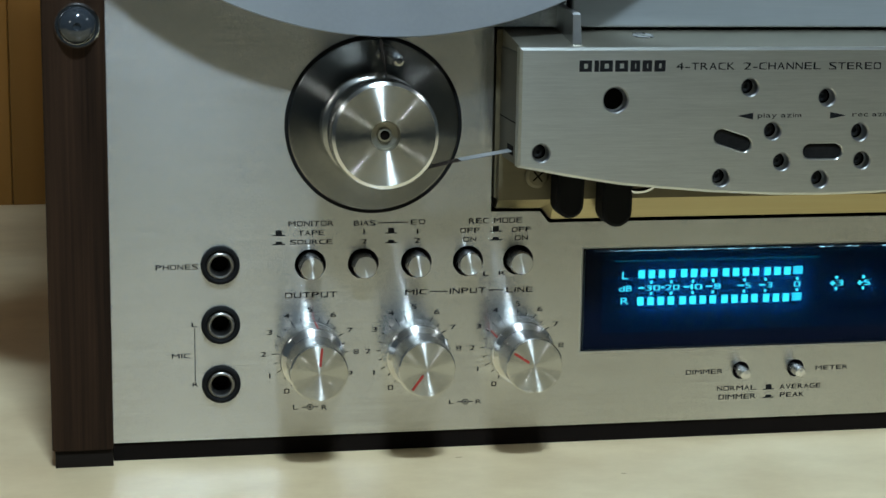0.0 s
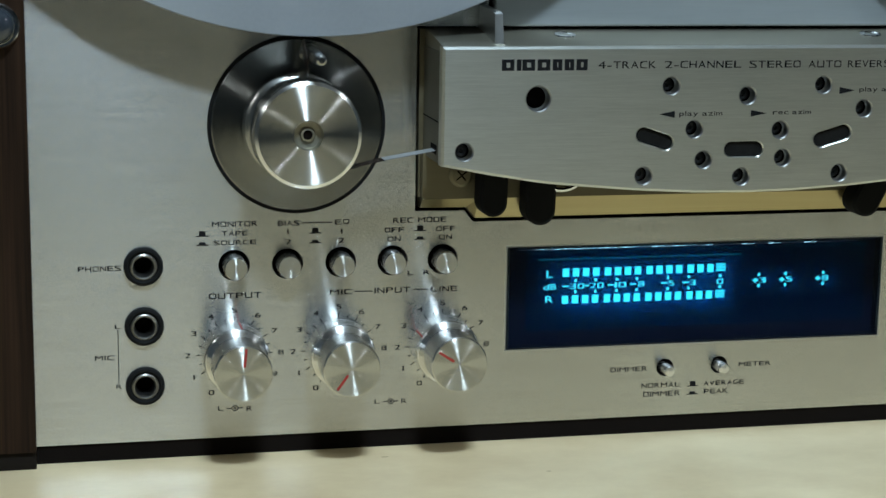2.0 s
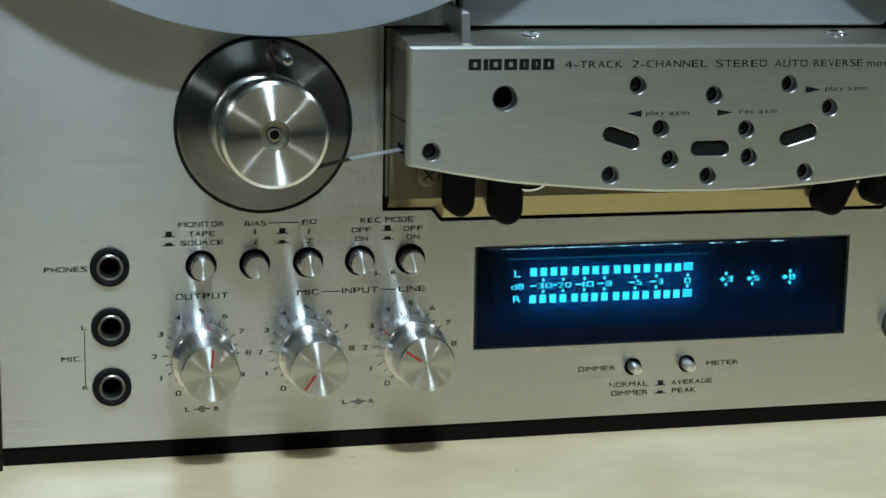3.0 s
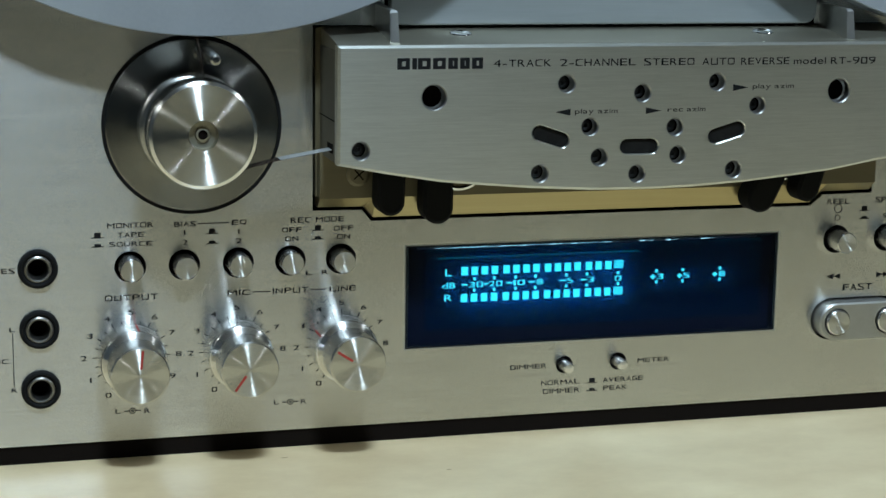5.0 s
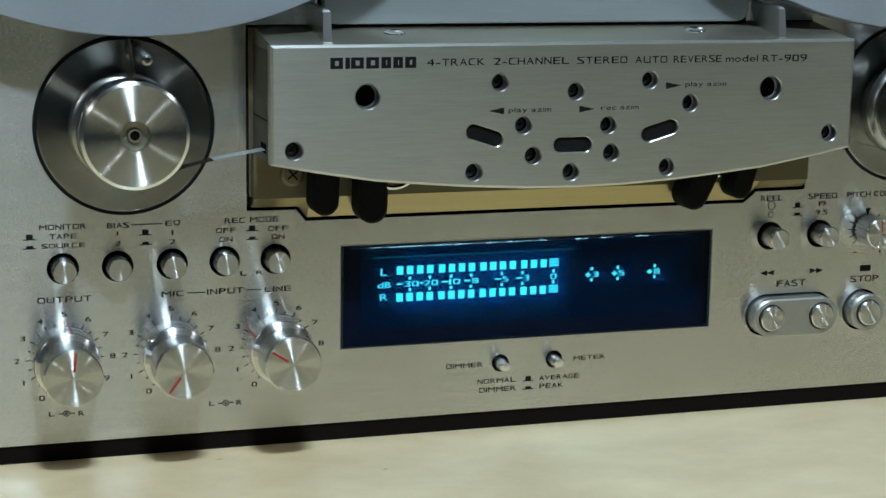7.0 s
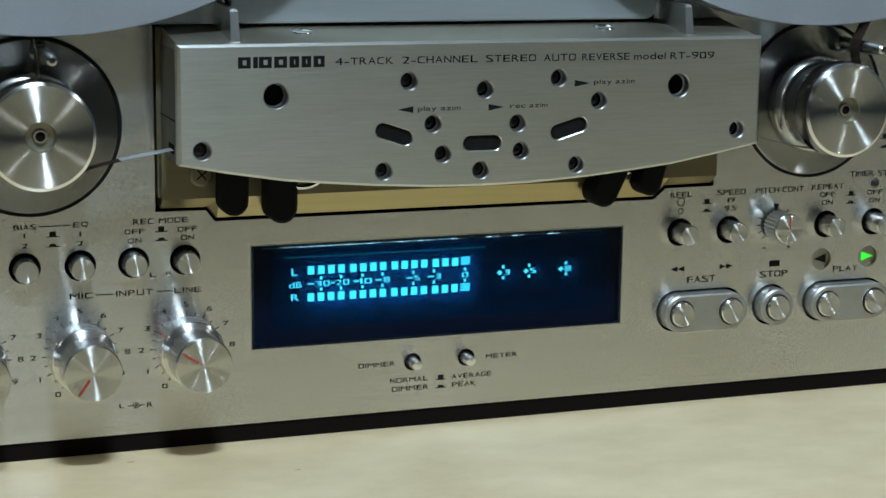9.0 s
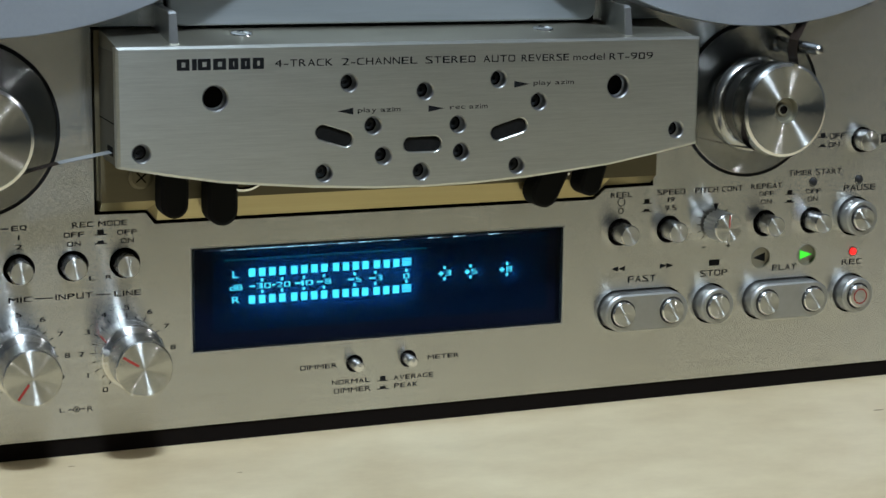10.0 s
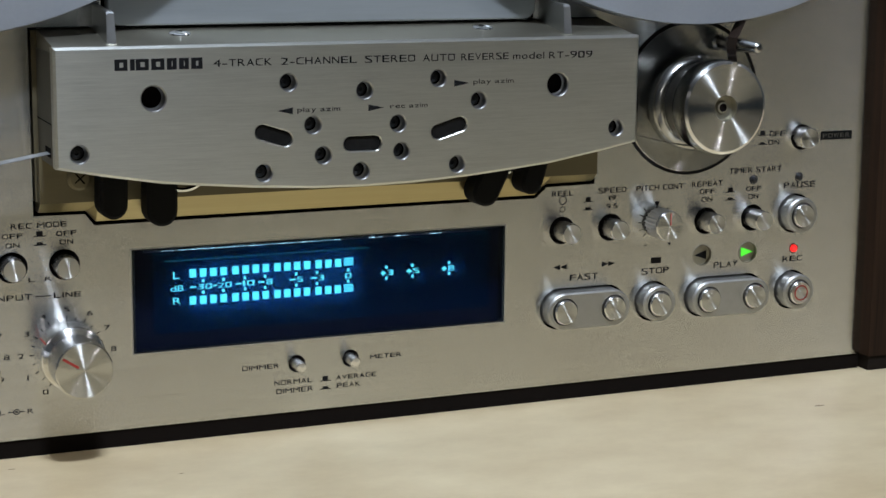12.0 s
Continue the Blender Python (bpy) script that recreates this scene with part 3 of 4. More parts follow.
build_lamp("indicator_lamp", 191.4, 79.7, 1.35, BLACK, "dark unlit indicator lamp")
build_lamp("indicator_lamp", 190.4, 52.2, 1.45, REDLED, "lit red record lamp")


def build_play_window(x, z, direction, lit):
    at = (x, 0, z)
    w = part("play_lamp", lathe([(4.05, 2.0), (4.05, -0.2), (3.75, -0.3), (3.7, 0.9), (0.02, 0.9)], 36), COVERDARK, deck,
             "round play lamp window, lit green" if lit else "round play lamp window, unlit", at)
    tri = [(x - 2.3 * direction, z + 1.75), (x - 2.3 * direction, z - 1.75), (x + 2.9 * direction, z - 0.1)]
    printed("play_arrow", [tri], w, 0.75, GREEN if lit else INK)


build_play_window(150.0, 52.2, -1, False)
build_play_window(169.8, 52.1, 1, True)


# meter window
def build_meter():
    x0, x1, z0, z1 = WIN
    bm = box(x0, x1, 3.6, 4.6, z0, z1)
    meter = part("level_meter", bm, VFDBACK, deck, "dark fluorescent level meter with cyan bars", smooth=False)
    part("window_pane", box(x0 + 0.3, x1 - 0.3, -0.35, -0.15, z0 + 0.3, z1 - 0.3), PANE, meter, "tinted glass pane", smooth=False).visible_shadow = False
    sheet = bmesh.new()
    sheet.faces.new([sheet.verts.new(c) for c in ((x0 + 7, 0.3, z0 + 6), (x1 - 6, 0.3, z0 + 6), (x1 - 6, 0.3, z1 - 1.7), (x0 + 7, 0.3, z1 - 1.7))])
    part("tube_glass", sheet, HAZE, meter, "", smooth=False).visible_shadow = False
    rim = [(x0, z0), (x1, z0), (x1, z1), (x0, z1)]
    part("window_frame", plate(grow(rim, -0.05), [[(x0 + 1.0, z0 + 0.6), (x1 - 1.0, z0 + 0.6), (x1 - 1.0, z1 - 0.5), (x0 + 1.0, z1 - 0.5)]], -0.12, 3.6), SMOKED, meter, "", smooth=False)
    part("window_trim", plate(grow(rim, 0.28), [rim], -0.1, 0.5, 0.0), SATIN, meter, "thin bright cut edge", smooth=False)
    bevel = bmesh.new()
    zt = z1 - 0.5
    prof = ((0.5, zt), (0.75, zt - 0.253), (1.1, zt - 0.584), (0.75, zt - 0.63), (1.2, zt - 1.092), (1.9, zt - 1.092), (1.9, zt))
    ends = [[bevel.verts.new((x, y, z)) for y, z in prof] for x in (x0 + 4, x1 - 3)]
    for i in range(7):
        bevel.faces.new((ends[0][i], ends[1][i], ends[1][(i + 1) % 7], ends[0][(i + 1) % 7]))
    for end in ends:
        bevel.faces.new(end)
    part("window_bevel", bevel, MIRRORED, meter, "", smooth=False)
    face = 3.3

    def seg(x, z, w, h, mat):
        part("segment", box(x - w / 2, x + w / 2, face, 3.6, z - h / 2, z + h / 2), mat, meter, "", smooth=False)

    narrow = [-44.6 + 3.55 * i + 0.6 * (i // 4) for i in range(15)]
    for x in narrow:
        seg(x, 58.5, 2.2, 2.75, CYAN)
        seg(x - 0.1, 49.2, 2.2, 2.75, CYAN)
    for z in (58.7, 49.4):
        for i in range(3):
            seg(10.7, z + 0.95 * (i - 1), 3.3, 0.75, DIMCYAN)
    for x, s in ((-41.1, 1), (-34.1, 1), (-26.5, 1), (-19.4, 1), (-8.3, 1), (-0.8, 1), (10.6, 1), (24.8, 1), (34.6, 1), (48.6, 1)):
        seg(x, 55.7, 0.75, 1.0, PALE)
        seg(x, 51.8, 0.75, 1.0, PALE)
    for x, w, txt in ((-43.2, 5.1, "30"), (-36.1, 4.8, "20"), (-27.4, 4.1, "10"), (-19.0, 2.2, "8"), (-8.1, 2.1, "5"), (-0.4, 2.1, "3"), (9.4, 2.3, "0"),
                      (24.9, 2.4, "3"), (34.7, 2.4, "5"), (48.2, 2.3, "8")):
        lettering(txt, x, 52.9, w, 1.75, meter, face, PALE)
    for x, w in ((-45.6, 2.0), (-37.6, 1.3), (-29.7, 2.0), (-21.8, 2.1), (-10.7, 2.2), (-3.0, 2.2)):
        seg(x + w / 2, 53.8, w, 0.45, PALE)
    for x in (23.5, 33.4, 46.7):
        seg(x, 53.7, 1.9, 0.45, PALE)
        seg(x, 53.7, 0.5, 1.6, PALE)
    lettering("L", -51.4, 57.0, 2.2, 2.4, meter, face, PALE)
    lettering("dB", -52.4, 52.8, 4.5, 1.9, meter, face, PALE)
    lettering("R", -51.6, 48.4, 2.7, 2.2, meter, face, PALE)
    # glowing strip added as the bars' ghost reflection in the glass
    bm = box(-54, 18, 3.4, 3.6, 62.9, 63.3)
    part("bar_reflection", bm, GHOSTGLOW, meter, "faint glowing strip for the bars' reflection in the glass", smooth=False)


build_meter()


# guide rollers
def build_roller(s):
    x, z = ROLL[s]
    at, disc = (x + (-0.2 if s < 0 else -0.6), 0, z - (0.1 if s < 0 else 1.3)), (x, 0, z)
    front = -26.0 if s < 0 else -25.5
    base = part("roller_base", lathe([(27.4, 2.5), (27.4, -0.3), (27.0, -0.6), (20, 0.3), (12, 1.0), (0.02, 1.0)], 96), DISC, deck,
                "spun metal disc behind the guide roller", disc)
    part("base_ring", lathe([(28.53, 3), (28.53, -0.35), (27.5, -0.45), (27.35, 2)], 96), RUBBER, base, "black edge ring", disc)
    r = part("guide_roller", lathe([(9, 1), (15.4, 0.2), (17.3, -0.6), (17.6, -1.2), (17.6, -4.6), (17.1, -5.3), (15.6, -5.9), (15.0, -6.6), (14.7, -7.6)], 80), ROLLER, deck,
             "turned aluminium tape guide roller", at)
    part("roller_waist", lathe([(14.7, -7.6), (14.6, -8.4), (14.9, -9.0), (14.9, -14.6), (14.2, -15.0), (14.2, -15.7)], 80), GUNMETAL, r, "darker waist under the tape", at)
    part("roller_barrel", lathe([(14.2, -15.7), (16.3, -16.2), (16.8, -16.8), (16.9, -17.4), (16.9, front + 1.3), (16.5, front + 0.5)], 80), ROLLER, r, "", at)
    part("roller_rim", lathe([(16.5, front + 0.5), (15.5, front)], 80), TURNED, r, "", at)
    part("roller_face", lathe([(15.5, front), (10, front - 0.05), (4.6, front - 0.05)], 80), SPUN, r, "spun roller face", at)
    part("roller_hub", lathe([(4.6, front - 0.05), (4.35, front + 0.4), (4.2, front + 2.6), (2.4, front + 2.8), (2.1, front + 1.9), (1.5, front + 1.8)], 40),
         COVERDARK, r, "", at)
    part("hub_screw", lathe([(1.55, front + 1.85), (1.45, front + 2.6), (0.02, front + 2.6)], 24), DARK, r, "", at)
    return r


build_roller(-1)
build_roller(1)


def build_pin(x, z, y1):
    at = (x, 0, z)
    p = part("guide_pin", lathe([(3.0, 0.8), (3.0, -5.0), (2.2, -6.0), (2.2, -9.0), (2.75, -10.0), (2.6, -16.0), (1.8, y1 + 1.6), (1.6, y1 + 0.6), (0.9, y1), (0.02, y1 - 0.1)], 32), ROLLER, deck,
             "polished tape guide pin", at)
    return p


build_pin(151.1, 131.8, -31.4)
build_pin(-133.2, 133.4, -31)


# head assembly
def build_head():
    base = part("head_base", plate([(-95.9, 85.8), (102.8, 85.8), (102.8, 101.0), (-95.9, 101.0)], [], -4.0, 8.5), DARKGOLD, deck,
                "darker champagne metal base block of the heads", smooth=False)
    low = [(-95.9, 82.5), (-80.4, 82.3), (-77.4, 78.7), (79.8, 78.8), (84.4, 82.5), (102.6, 82.7)]
    bm = bmesh.new()
    a = [bm.verts.new((x, -0.2, z)) for x, z in low]
    b = [bm.verts.new((x, -4.0, 85.8)) for x, z in low]
    c = [bm.verts.new((x, 5.0, z)) for x, z in low]
    d = [bm.verts.new((x, 5.0, 85.8)) for x, z in low]
    for i in range(len(low) - 1):
        bm.faces.new((a[i], a[i + 1], b[i + 1], b[i]))
        bm.faces.new((a[i], c[i], c[i + 1], a[i + 1]))
    bm.faces.new((a[0], b[0], d[0], c[0])), bm.faces.new((a[-1], c[-1], d[-1], b[-1]))
    part("base_lip", bm, GOLD, base, "sloping champagne lip", smooth=False)
    part("base_screw", lathe([(4.0, -3.8), (3.9, -4.6), (3.0, -5.2), (0.02, -5.4)], 28), DARKGOLD, base, "", (-83.3, 0, 93.6))
    for turn in (40, 130):
        c, sn = math.cos(radians(turn)), math.sin(radians(turn))
        printed("screw_slot", [bar(-83.3 - 2.2 * c, 93.6 - 2.2 * sn, -83.3 + 2.2 * c, 93.6 + 2.2 * sn, 0.5)], base, -5.45, DARK)

    outline = [(-95.2, 100.0), (-80, 97.0), (-62.1, 94.0), (-47, 92.5), (-32.1, 91.2), (-12, 90.0), (5.2, 89.7), (22, 90.0), (42, 91.2), (57, 92.6), (72.5, 94.2), (90, 97.2), (105.6, 100.2),
               (105.6, 137.0), (-95.2, 137.0)]
    small = [(-20.9, 124.5), (5.0, 121.2), (30.8, 124.4), (45.4, 116.6), (97.2, 105.4), (-87.9, 104.4), (-12.7, 110.6), (-9.2, 100.7), (-29.2, 95.9), (3.9, 95.0), (16.6, 110.0), (17.9, 100.9), (37.8, 95.6)]
    holes = [circle(x, z, 2.75, 28) for x, z in small] + [circle(-64.5, 120.8, 3.9, 32), circle(74.6, 121.0, 3.9, 32)]
    slots = [pill(-29.5, 108.9, -22.1, 106.5, 2.45), pill(0.3, 103.9, 8.5, 103.9, 2.45), pill(30.9, 106.6, 38.8, 108.9, 2.45)]
    holes += slots
    cover = part("head_cover", plate(outline, holes, -27.5, -23.0, 0.85, 0.35), COVER, deck, "brushed silver head cover with adjustment holes", smooth=False)
    part("cover_core", plate(grow(outline, -1.7), [], -21.0, 4.8), DARK, cover, "", smooth=False)
    bm = bmesh.new()
    prof = [(-26.3, 135.2), (-26.3, 136.75), (1.5, 141.0), (1.5, 135.2)]
    ends = [[bm.verts.new((x, y, z)) for y, z in prof] for x in (-94.6, 105.0)]
    bm.faces.new(ends[0]), bm.faces.new(ends[1][::-1])
    for i in range(4):
        j = (i + 1) % 4
        bm.faces.new((ends[0][i], ends[1][i], ends[1][j], ends[0][j]))
    # the dark room reflected in the cover's top is put into its colour
    part("cover_top", bm, COVERDARK, cover, "", smooth=False)
    # both end flanks take the cover metal with shade painted in
    part("cover_side", plate([(-95.0, 100.2), (-93.6, 99.9), (-93.6, 135.2), (-95.0, 135.2)], [], -23.0, 4.0, 0), FLANKSHADE, cover, "", smooth=False)
    part("cover_side", plate([(104.0, 100.2), (105.4, 100.2), (105.4, 135.2), (104.0, 135.2)], [], -23.0, 4.0, 0), FLANKSHADE, cover, "", smooth=False)
    part("base_edge", box(-96.5, -94.2, 0.4, 5, 86, 140.5), DARKGOLD, base, "", smooth=False)
    part("cover_seam", box(-95.1, -94.9, -22, 3, 113.0, 113.35), DARK, cover, "", smooth=False)
    part("tape_slot", box(-95.15, -94.8, -19.5, -11.5, 102.6, 105.6), DARK, cover, "", smooth=False)
    part("tape_slot", box(105.2, 105.6, -19.5, -11.5, 101.0, 104.0), DARK, cover, "", smooth=False)
    for x, z, rad in [(p[0], p[1], 2.75) for p in small] + [(-64.5, 120.8, 3.9), (74.6, 121.0, 3.9)]:
        part("hole_liner", lathe([(rad + 0.3, -27.52), (rad - 0.05, -27.15), (rad - 0.12, -24.2), (rad - 0.5, -23.6)], 32), LINER, cover, "", (x, 0, z))
    for loop in slots:
        part("slot_backing", plate(grow(loop, -0.1), [], -26.5, -24.2), SLOTSHADE, cover, "plate just inside the slot, blackened as shade", smooth=False)
    # screws coloured black for the shade down in the holes
    for x, z in small:
        part("adjusting_screw", lathe([(2.1, -21.0), (2.1, -22.2), (1.7, -22.8), (0.8, -22.9), (0.5, -22.3), (0.02, -22.3)], 20), BLACK, cover, "", (x, 0, z))
    for x in (-51.2, 54.4):
        bm = lathe([(3.6, 0), (3.4, -0.35), (2.6, -0.5), (2.2, -0.2), (0.02, -0.2)], 28)
        bmesh.ops.rotate(bm, verts=bm.verts, matrix=Matrix.Rotation(radians(-81.5), 3, "X"))
        part("cover_screw", bm, CHROME, cover, "", (x, -9.9, 139.27))
    for x in (-75.8, 81.1):
        bm = bmesh.new()
        prof = [(-21.9, 136.6), (-20.4, 146.6), (-19.4, 147.3), (-1, 148.2), (4, 148.2), (4, 136.6)]
        l = [bm.verts.new((-1.2 if z > 140 else -1.5, y, z - 136.75)) for y, z in prof]
        r = [bm.verts.new((1.2 if z > 140 else 1.5, y, z - 136.75)) for y, z in prof]
        bm.faces.new(l), bm.faces.new(r[::-1])
        for i in range(len(prof)):
            j = (i + 1) % len(prof)
            bm.faces.new((l[i], r[i], r[j], l[j]))
        bmesh.ops.bevel(bm, geom=[e for e in bm.edges if abs(e.verts[0].co.x - e.verts[1].co.x) < 0.5], offset=0.3, segments=2, affect="EDGES")
        part("cover_fin", bm, SATIN, cover, "upright tapered metal fin", (x, 0, 136.75))

    def pad(points, y0, y1):
        part("roller_arm", plate(points, [], y0, y1, 1.0), RUBBER, deck, "black rubber-coated arm below the head cover")

    pad(pill(-74.2, 85.4, -73.9, 97.0, 4.5, 10), -13, -3.9)
    pad(pill(-58.5, 82.8, -58.3, 96.0, 5.0, 10), -13, -3.9)
    pad(pill(55.6, 82.9, 62.0, 96.0, 5.0, 10), -13, -3.9)
    pad(pill(73.0, 85.2, 76.4, 97.0, 4.1, 10), -13, -3.9)
    for x in (-51.5, 62.0):
        part("capstan_ring", lathe([(9.4, -9), (9.6, -12), (8.8, -12.6), (8.2, -12.0), (8.2, -9)], 40), CHROME, deck, "", (x, 0, 98.2))

    # print on the cover
    y = -27.56
    x = -76.5
    for w in (4.6, 1.7, 4.7, 4.7, 3.7, 3.7, 4.2):
        x1 = x + w - 0.6
        mark = [[(x, 129.6), (x + 1.5, 129.6), (x + 1.5, 133.1), (x, 133.1)]]
        if w > 2:
            mark += [[(x + 1.5, z), (x1, z), (x1, z + 1.0), (x + 1.5, z + 1.0)] for z in (129.6, 132.1)]
            mark += [[(x1 - 1.3, 130.6), (x1, 130.6), (x1, 132.1), (x1 - 1.3, 132.1)]]
        printed("brand_mark", mark, cover, y)
        x += w * 1.04
    lettering("4-TRACK", -45.4, 130.1, 19.0, 2.2, cover, y)
    lettering("2-CHANNEL", -23.4, 130.1, 25.6, 2.2, cover, y)
    lettering("STEREO", 5.0, 130.05, 17.4, 2.2, cover, y)
    lettering("AUTO", 25.2, 130.0, 11.3, 2.2, cover, y)
    lettering("REVERSE", 38.8, 129.95, 17.2, 2.2, cover, y)
    lettering("model", 57.6, 129.9, 11.6, 2.2, cover, y)
    lettering("RT-909", 71.0, 129.8, 16.3, 2.2, cover, y)
    for s, x0, z0, w in (("play azim", -18.0, 114.9, 14.5), ("rec azim", 13.7, 115.0, 13.2), ("play azim", 43.3, 122.1, 14.7)):
        lettering(s, x0, z0, w, 1.5, cover, y)
    printed("arrow_mark", [[(-24.7, 115.5), (-19.5, 114.3), (-19.5, 116.5)]], cover, y)
    printed("arrow_mark", [[(11.7, 115.4), (6.2, 116.5), (6.2, 114.4)]], cover, y)
    printed("arrow_mark", [[(41.9, 122.5), (36.4, 123.6), (36.4, 121.4)]], cover, y)


build_head()

# raised plate above the head block
cor = [(77 - 4 + 4 * math.cos(a), 145.6 + 4 * math.sin(a)) for a in (radians(-90 + 18 * i) for i in range(6))]
corl = [(-73.0 + 4 - 4 * math.sin(a), 145.6 - 4 * math.cos(a)) for a in (radians(90 - 18 * i) for i in range(6))]
part("upper_plate", plate(corl + cor + [(77, 260), (-73.0, 260)], [], -4.0, 0.5, 0.5), PLATE, deck, "raised satin plate between the reels", smooth=False)
part("upper_plate_gap", plate([(-74, 141.0), (78, 141.0), (78, 262), (-74, 262)], [], -0.12, 0.3), DARK, deck, "", smooth=False)


# ---- print on the panel ----
deck_face = panel
lettering("MONITOR", -163.5, 77.8, 14.5, 1.6, deck_face)
lettering("TAPE", -160.4, 74.8, 8.3, 1.5, deck_face)
lettering("SOURCE", -163.0, 71.9, 13.6, 1.4, deck_face)
lettering("BIAS", -142.4, 77.6, 6.9, 1.6, deck_face)
lettering("EQ", -123.9, 77.6, 4.7, 1.6, deck_face)
lettering("1", -139.4, 75.0, 0.5, 1.4, deck_face)
lettering("2", -140.0, 71.7, 1.8, 1.4, deck_face)
lettering("1", -121.9, 74.6, 0.5, 1.5, deck_face)
lettering("2", -122.7, 71.6, 1.9, 1.5, deck_face)
lettering("REC MODE", -104.7, 77.6, 17.7, 1.7, deck_face)
lettering("OFF", -107.5, 74.6, 6.4, 1.5, deck_face)
lettering("ON", -106.5, 71.6, 4.3, 1.5, deck_face)
lettering("OFF", -90.3, 74.6, 6.4, 1.5, deck_face)
lettering("ON", -89.3, 71.8, 4.3, 1.5, deck_face)
lettering("L", -99.7, 60.1, 2.1, 1.4, deck_face)
lettering("R", -94.4, 60.2, 2.1, 1.3, deck_face)
lettering("OUTPUT", -164.7, 54.3, 16.8, 1.8, deck_face)
lettering("MIC", -125.5, 54.4, 7.3, 1.7, deck_face)
lettering("INPUT", -110.7, 54.4, 11.9, 1.8, deck_face)
lettering("LINE", -91.8, 54.3, 8.9, 1.7, deck_face)
lettering("PHONES", -205.7, 64.5, 13.3, 1.6, deck_face)
lettering("L", -194.6, 45.7, 1.8, 1.3, deck_face)
lettering("R", -194.5, 26.0, 1.8, 1.3, deck_face)
lettering("MIC", -201.0, 35.5, 5.9, 1.5, deck_face)
lettering("L", -162.1, 17.1, 1.7, 1.5, deck_face)
lettering("R", -152.8, 16.7, 1.8, 1.5, deck_face)
lettering("L", -110.4, 17.0, 1.7, 1.4, deck_face)
lettering("R", -101.4, 16.7, 1.9, 1.5, deck_face)
lettering("DIMMER", -28.9, 24.1, 13.1, 1.6, deck_face)
lettering("METER", 17.5, 24.2, 11.7, 1.5, deck_face)
lettering("NORMAL", -17.6, 18.0, 13.9, 1.6, deck_face)
lettering("DIMMER", -16.9, 14.9, 13.3, 1.7, deck_face)
lettering("AVERAGE", 4.9, 17.9, 14.8, 1.6, deck_face)
lettering("PEAK", 5.1, 15.0, 8.7, 1.6, deck_face)
lettering("REEL", 87.0, 77.8, 8.6, 1.8, deck_face)
lettering("SPEED", 105.7, 77.9, 11.4, 1.9, deck_face)
lettering("19", 110.0, 75.2, 2.8, 1.6, deck_face)
lettering("9.5", 109.1, 72.1, 4.5, 1.7, deck_face)
lettering("PITCH CONT.", 121.3, 77.9, 20.5, 1.9, deck_face)
lettering("REPEAT", 144.6, 78.2, 13.2, 1.9, deck_face)
lettering("OFF", 148.2, 75.4, 6.3, 1.7, deck_face)
lettering("ON", 149.0, 72.4, 4.6, 1.7, deck_face)
lettering("TIMER START", 160.5, 82.4, 22.9, 2.0, deck_face)
lettering("OFF", 168.3, 75.4, 6.5, 1.7, deck_face)
lettering("ON", 169.2, 72.4, 4.4, 1.7, deck_face)
lettering("PAUSE", 184.8, 75.6, 14.2, 2.2, deck_face)
lettering("REC", 185.7, 47.2, 9.0, 2.0, deck_face)
lettering("PLAY", 155.2, 46.9, 10.4, 2.2, deck_face)
lettering("FAST", 94.8, 46.4, 11.4, 2.2, deck_face)
lettering("STOP", 124.5, 46.6, 11.5, 2.2, deck_face)
lettering("OFF", 177.5, 95.7, 6.7, 2.0, deck_face)
lettering("ON", 177.1, 92.6, 4.8, 1.7, deck_face)


def symbol(x, z_out, z_in):
    """The pair of push-button marks: out above, in below."""
    printed("button_mark", [bar(x - 2.0, z_out, x + 2.0, z_out, 0.3), [(x - 1.0, z_out), (x + 1.0, z_out), (x + 1.0, z_out + 1.65), (x - 1.0, z_out + 1.65)]], panel)
    printed("button_mark", [bar(x - 2.0, z_in, x + 2.0, z_in, 0.3), [(x - 1.0, z_in), (x + 1.0, z_in), (x + 1.0, z_in + 0.9), (x - 1.0, z_in + 0.9)]], panel)


symbol(-166.6, 74.9, 72.0)
symbol(-130.3, 75.0, 71.8)
symbol(-95.7, 74.9, 72.0)
symbol(0.9, 18.0, 15.1)
symbol(101.6, 75.1, 72.2)
symbol(161.3, 75.5, 72.5)
symbol(174.5, 96.3, 92.8)
for x0, z0, x1, z1 in ((-134.7, 78.4, -124.8, 78.4), (-117.3, 55.3, -111.5, 55.2), (-97.7, 55.3, -92.8, 55.2), (-193.6, 45.2, -193.6, 27.8)):
    printed("rule_mark", [bar(x0, z0, x1, z1, 0.28)], panel)
for x, z in ((-156.6, 17.75), (-104.9, 17.6)):
    printed("balance_mark", [bar(x - 2.7, z, x - 0.9, z, 0.3), bar(x + 0.9, z, x + 2.7, z, 0.3), *ring_print(x, z, 1.1, 1.0, 0.3), bar(x - 0.4, z, x + 0.4, z, 0.7)], panel)
printed("reel_mark", ring_print(91.3, 76.1, 1.55, 1.6, 0.26), panel)
printed("reel_mark", ring_print(91.2, 72.9, 1.1, 1.1, 0.26), panel)
printed("stop_mark", [[(128.2, 50.5), (132.5, 50.5), (132.5, 52.7), (128.2, 52.7)]], panel)
for x, d in ((88.1, 1), (90.8, 1), (113.1, -1), (110.5, -1)):
    printed("fast_mark", [[(x, 51.7), (x + 2.7 * d, 50.7), (x + 2.7 * d, 52.7)]], panel)
printed("power_plate", [[(200.3, 93.4), (214.5, 93.3), (214.5, 96.6), (200.3, 96.7)]], panel, -0.06, RUBBER)
lettering("POWER", 201.3, 94.2, 12.2, 1.6, panel, -0.12, GUNMETAL)


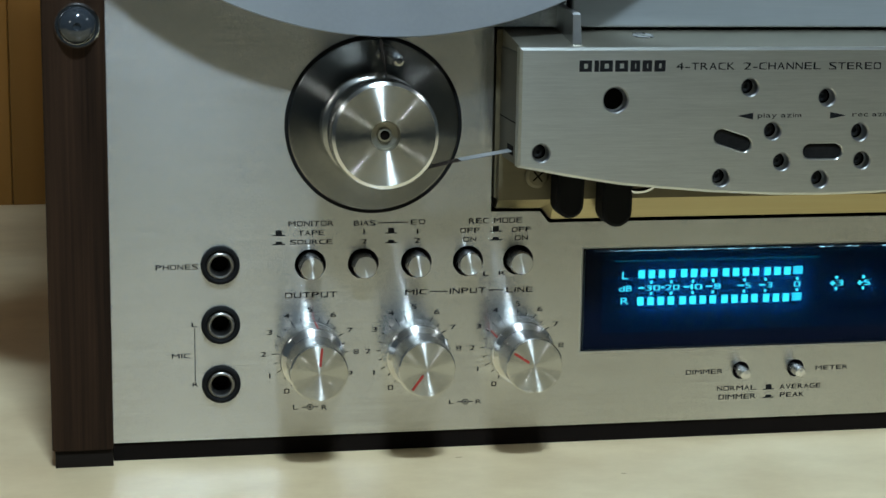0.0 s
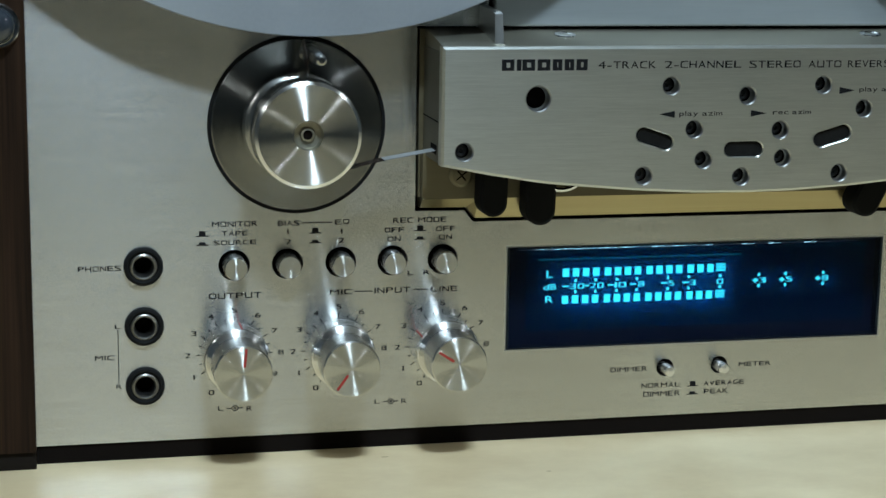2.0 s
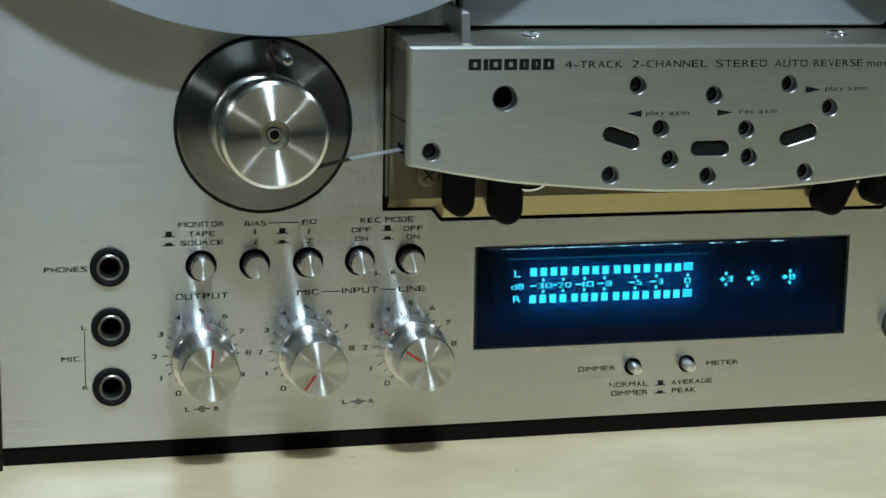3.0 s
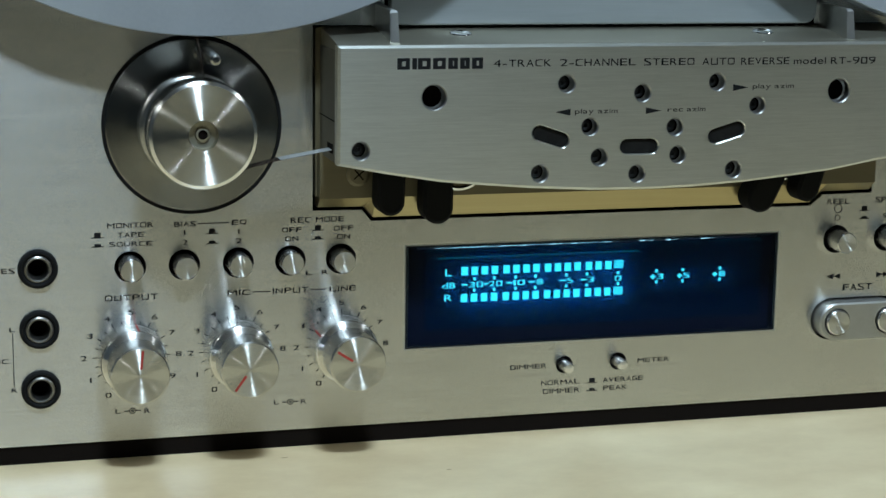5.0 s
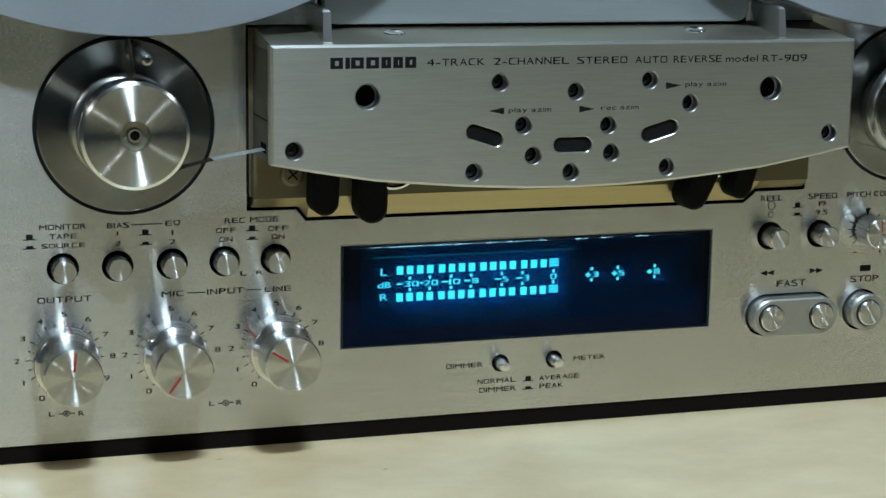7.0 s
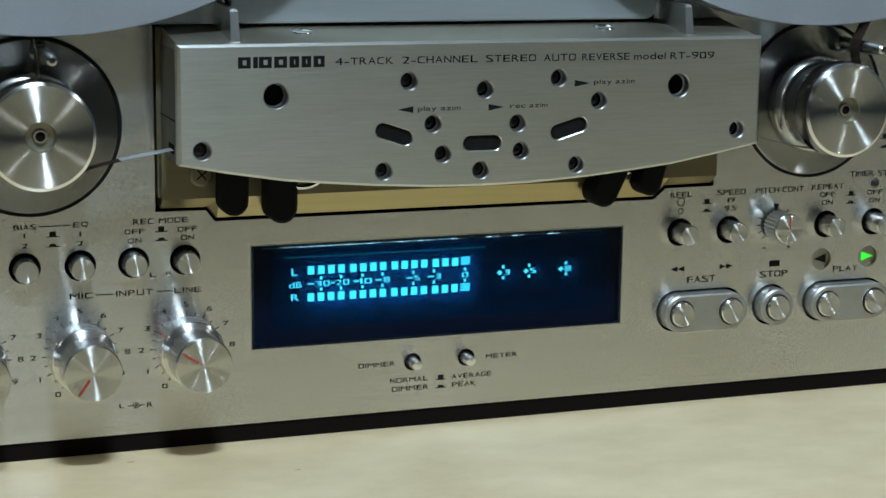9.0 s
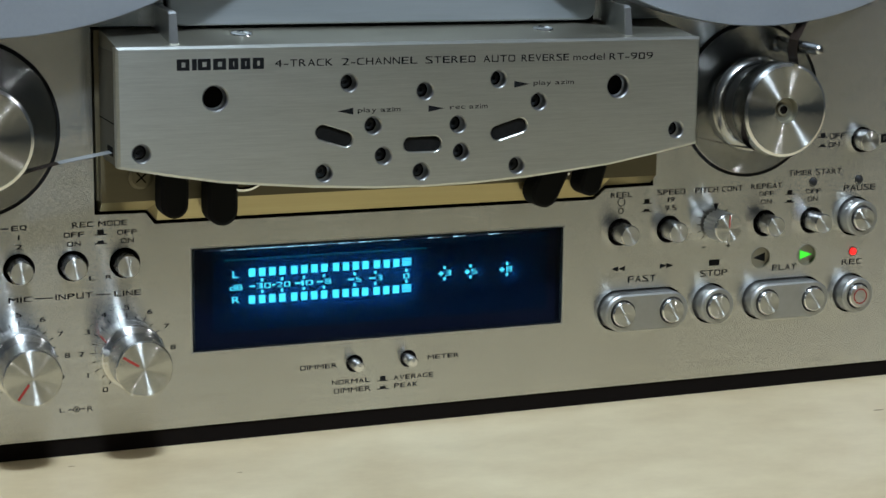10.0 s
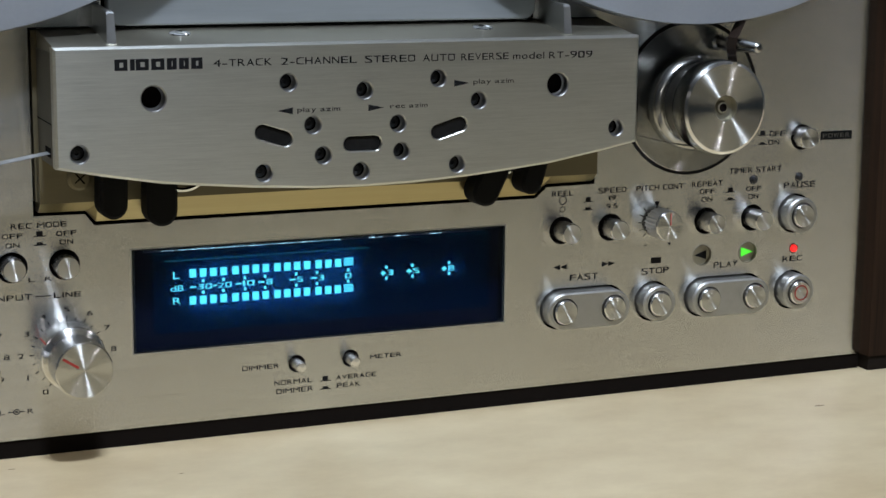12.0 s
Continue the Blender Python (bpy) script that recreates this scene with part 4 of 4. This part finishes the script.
# ---- reels and tape ----
def build_reel(x, label):
    z = 272.6
    reel = thing("tape_reel", label, "tape reel", (x, 0, z), "reels on the deck")
    at = (x, 0, z)
    for y in (-15.5, -4.5):
        part("flange", lathe([(20, y + 1.2), (132.6, y + 1.2), (133.3, y + 0.9), (133.4, y + 0.4), (133.1, y), (20, y)], 160), REEL, reel, "matt aluminium flange", at)
    part("hub", lathe([(20, 0), (20, -17.5), (12, -18.5), (0.02, -18.5)], 48), SATIN, reel, "", at)
    part("tape_pack", lathe([(112, -5), (112, -14), (20, -14)], 120), TAPE, reel, "wound brown tape", at)


build_reel(-132.0, "matt silver tape reel, its lower rim over the guide roller")
build_reel(137.0, "matt silver tape reel, its lower rim over the guide roller")


def to_reel(bm, z0):
    """Lets the band lean back, above z0, until it runs between the reel's flanges."""
    for v in bm.verts:
        v.co.y += 6.1 * min(1, max(0, (v.co.z - z0) / 6))
    return bm


def build_tape():
    t = part("tape_strand", strip([(-137, 95.6), (-128, 96.6), (-120, 99.2), (-111.5, 101.1)], -19.2, -13.2), TAPE, None, "")
    tagged(t, "thin brown tape strand running into the head block", "tape")
    part("leader", strip([(-111.5, 101.1), (-102, 102.7), (-94.2, 104.0)], -19.2, -13.2), LEADER, t, "pale leader strip")
    r = part("tape_strand", strip([(105.4, 102.5), (116, 99.8), (127, 97.2), (136, 95.9), (142.1, 95.4)], -20.5, -12.5), TAPE, None, "")
    tagged(r, "thin brown tape strand leaving the head block", "tape")
    up = part("tape_strand", to_reel(strip([(150.5, 112), (150.0, 120), (149.1, 127), (148.2, 131), (148.9, 134.5), (152.0, 137), (155.6, 140), (161, 150), (168, 166)], -20.5, -14.3), 134.5), TAPE, None, "")
    tagged(up, "brown tape rising from the guide roller to the reel", "tape")
    upl = part("tape_strand", to_reel(strip([(-134.6, 123.5), (-135.6, 129), (-136.0, 133), (-136.1, 136), (-136.2, 139), (-136.3, 150), (-136.6, 166)], -20.0, -13.8), 133), TAPE, None, "")
    tagged(upl, "brown tape rising from the guide roller to the reel", "tape")


build_tape()

# ceiling lamp housings
def build_ceiling_lamp(y):
    lamp = thing("ceiling_lamp", "long white ceiling lamp housing", "lamp", (-120, y, 1650))
    part("housing", box(-320, 80, y - 60, y + 60, 1618, 1650, 6), CEIL, lamp)


build_ceiling_lamp(-1000)
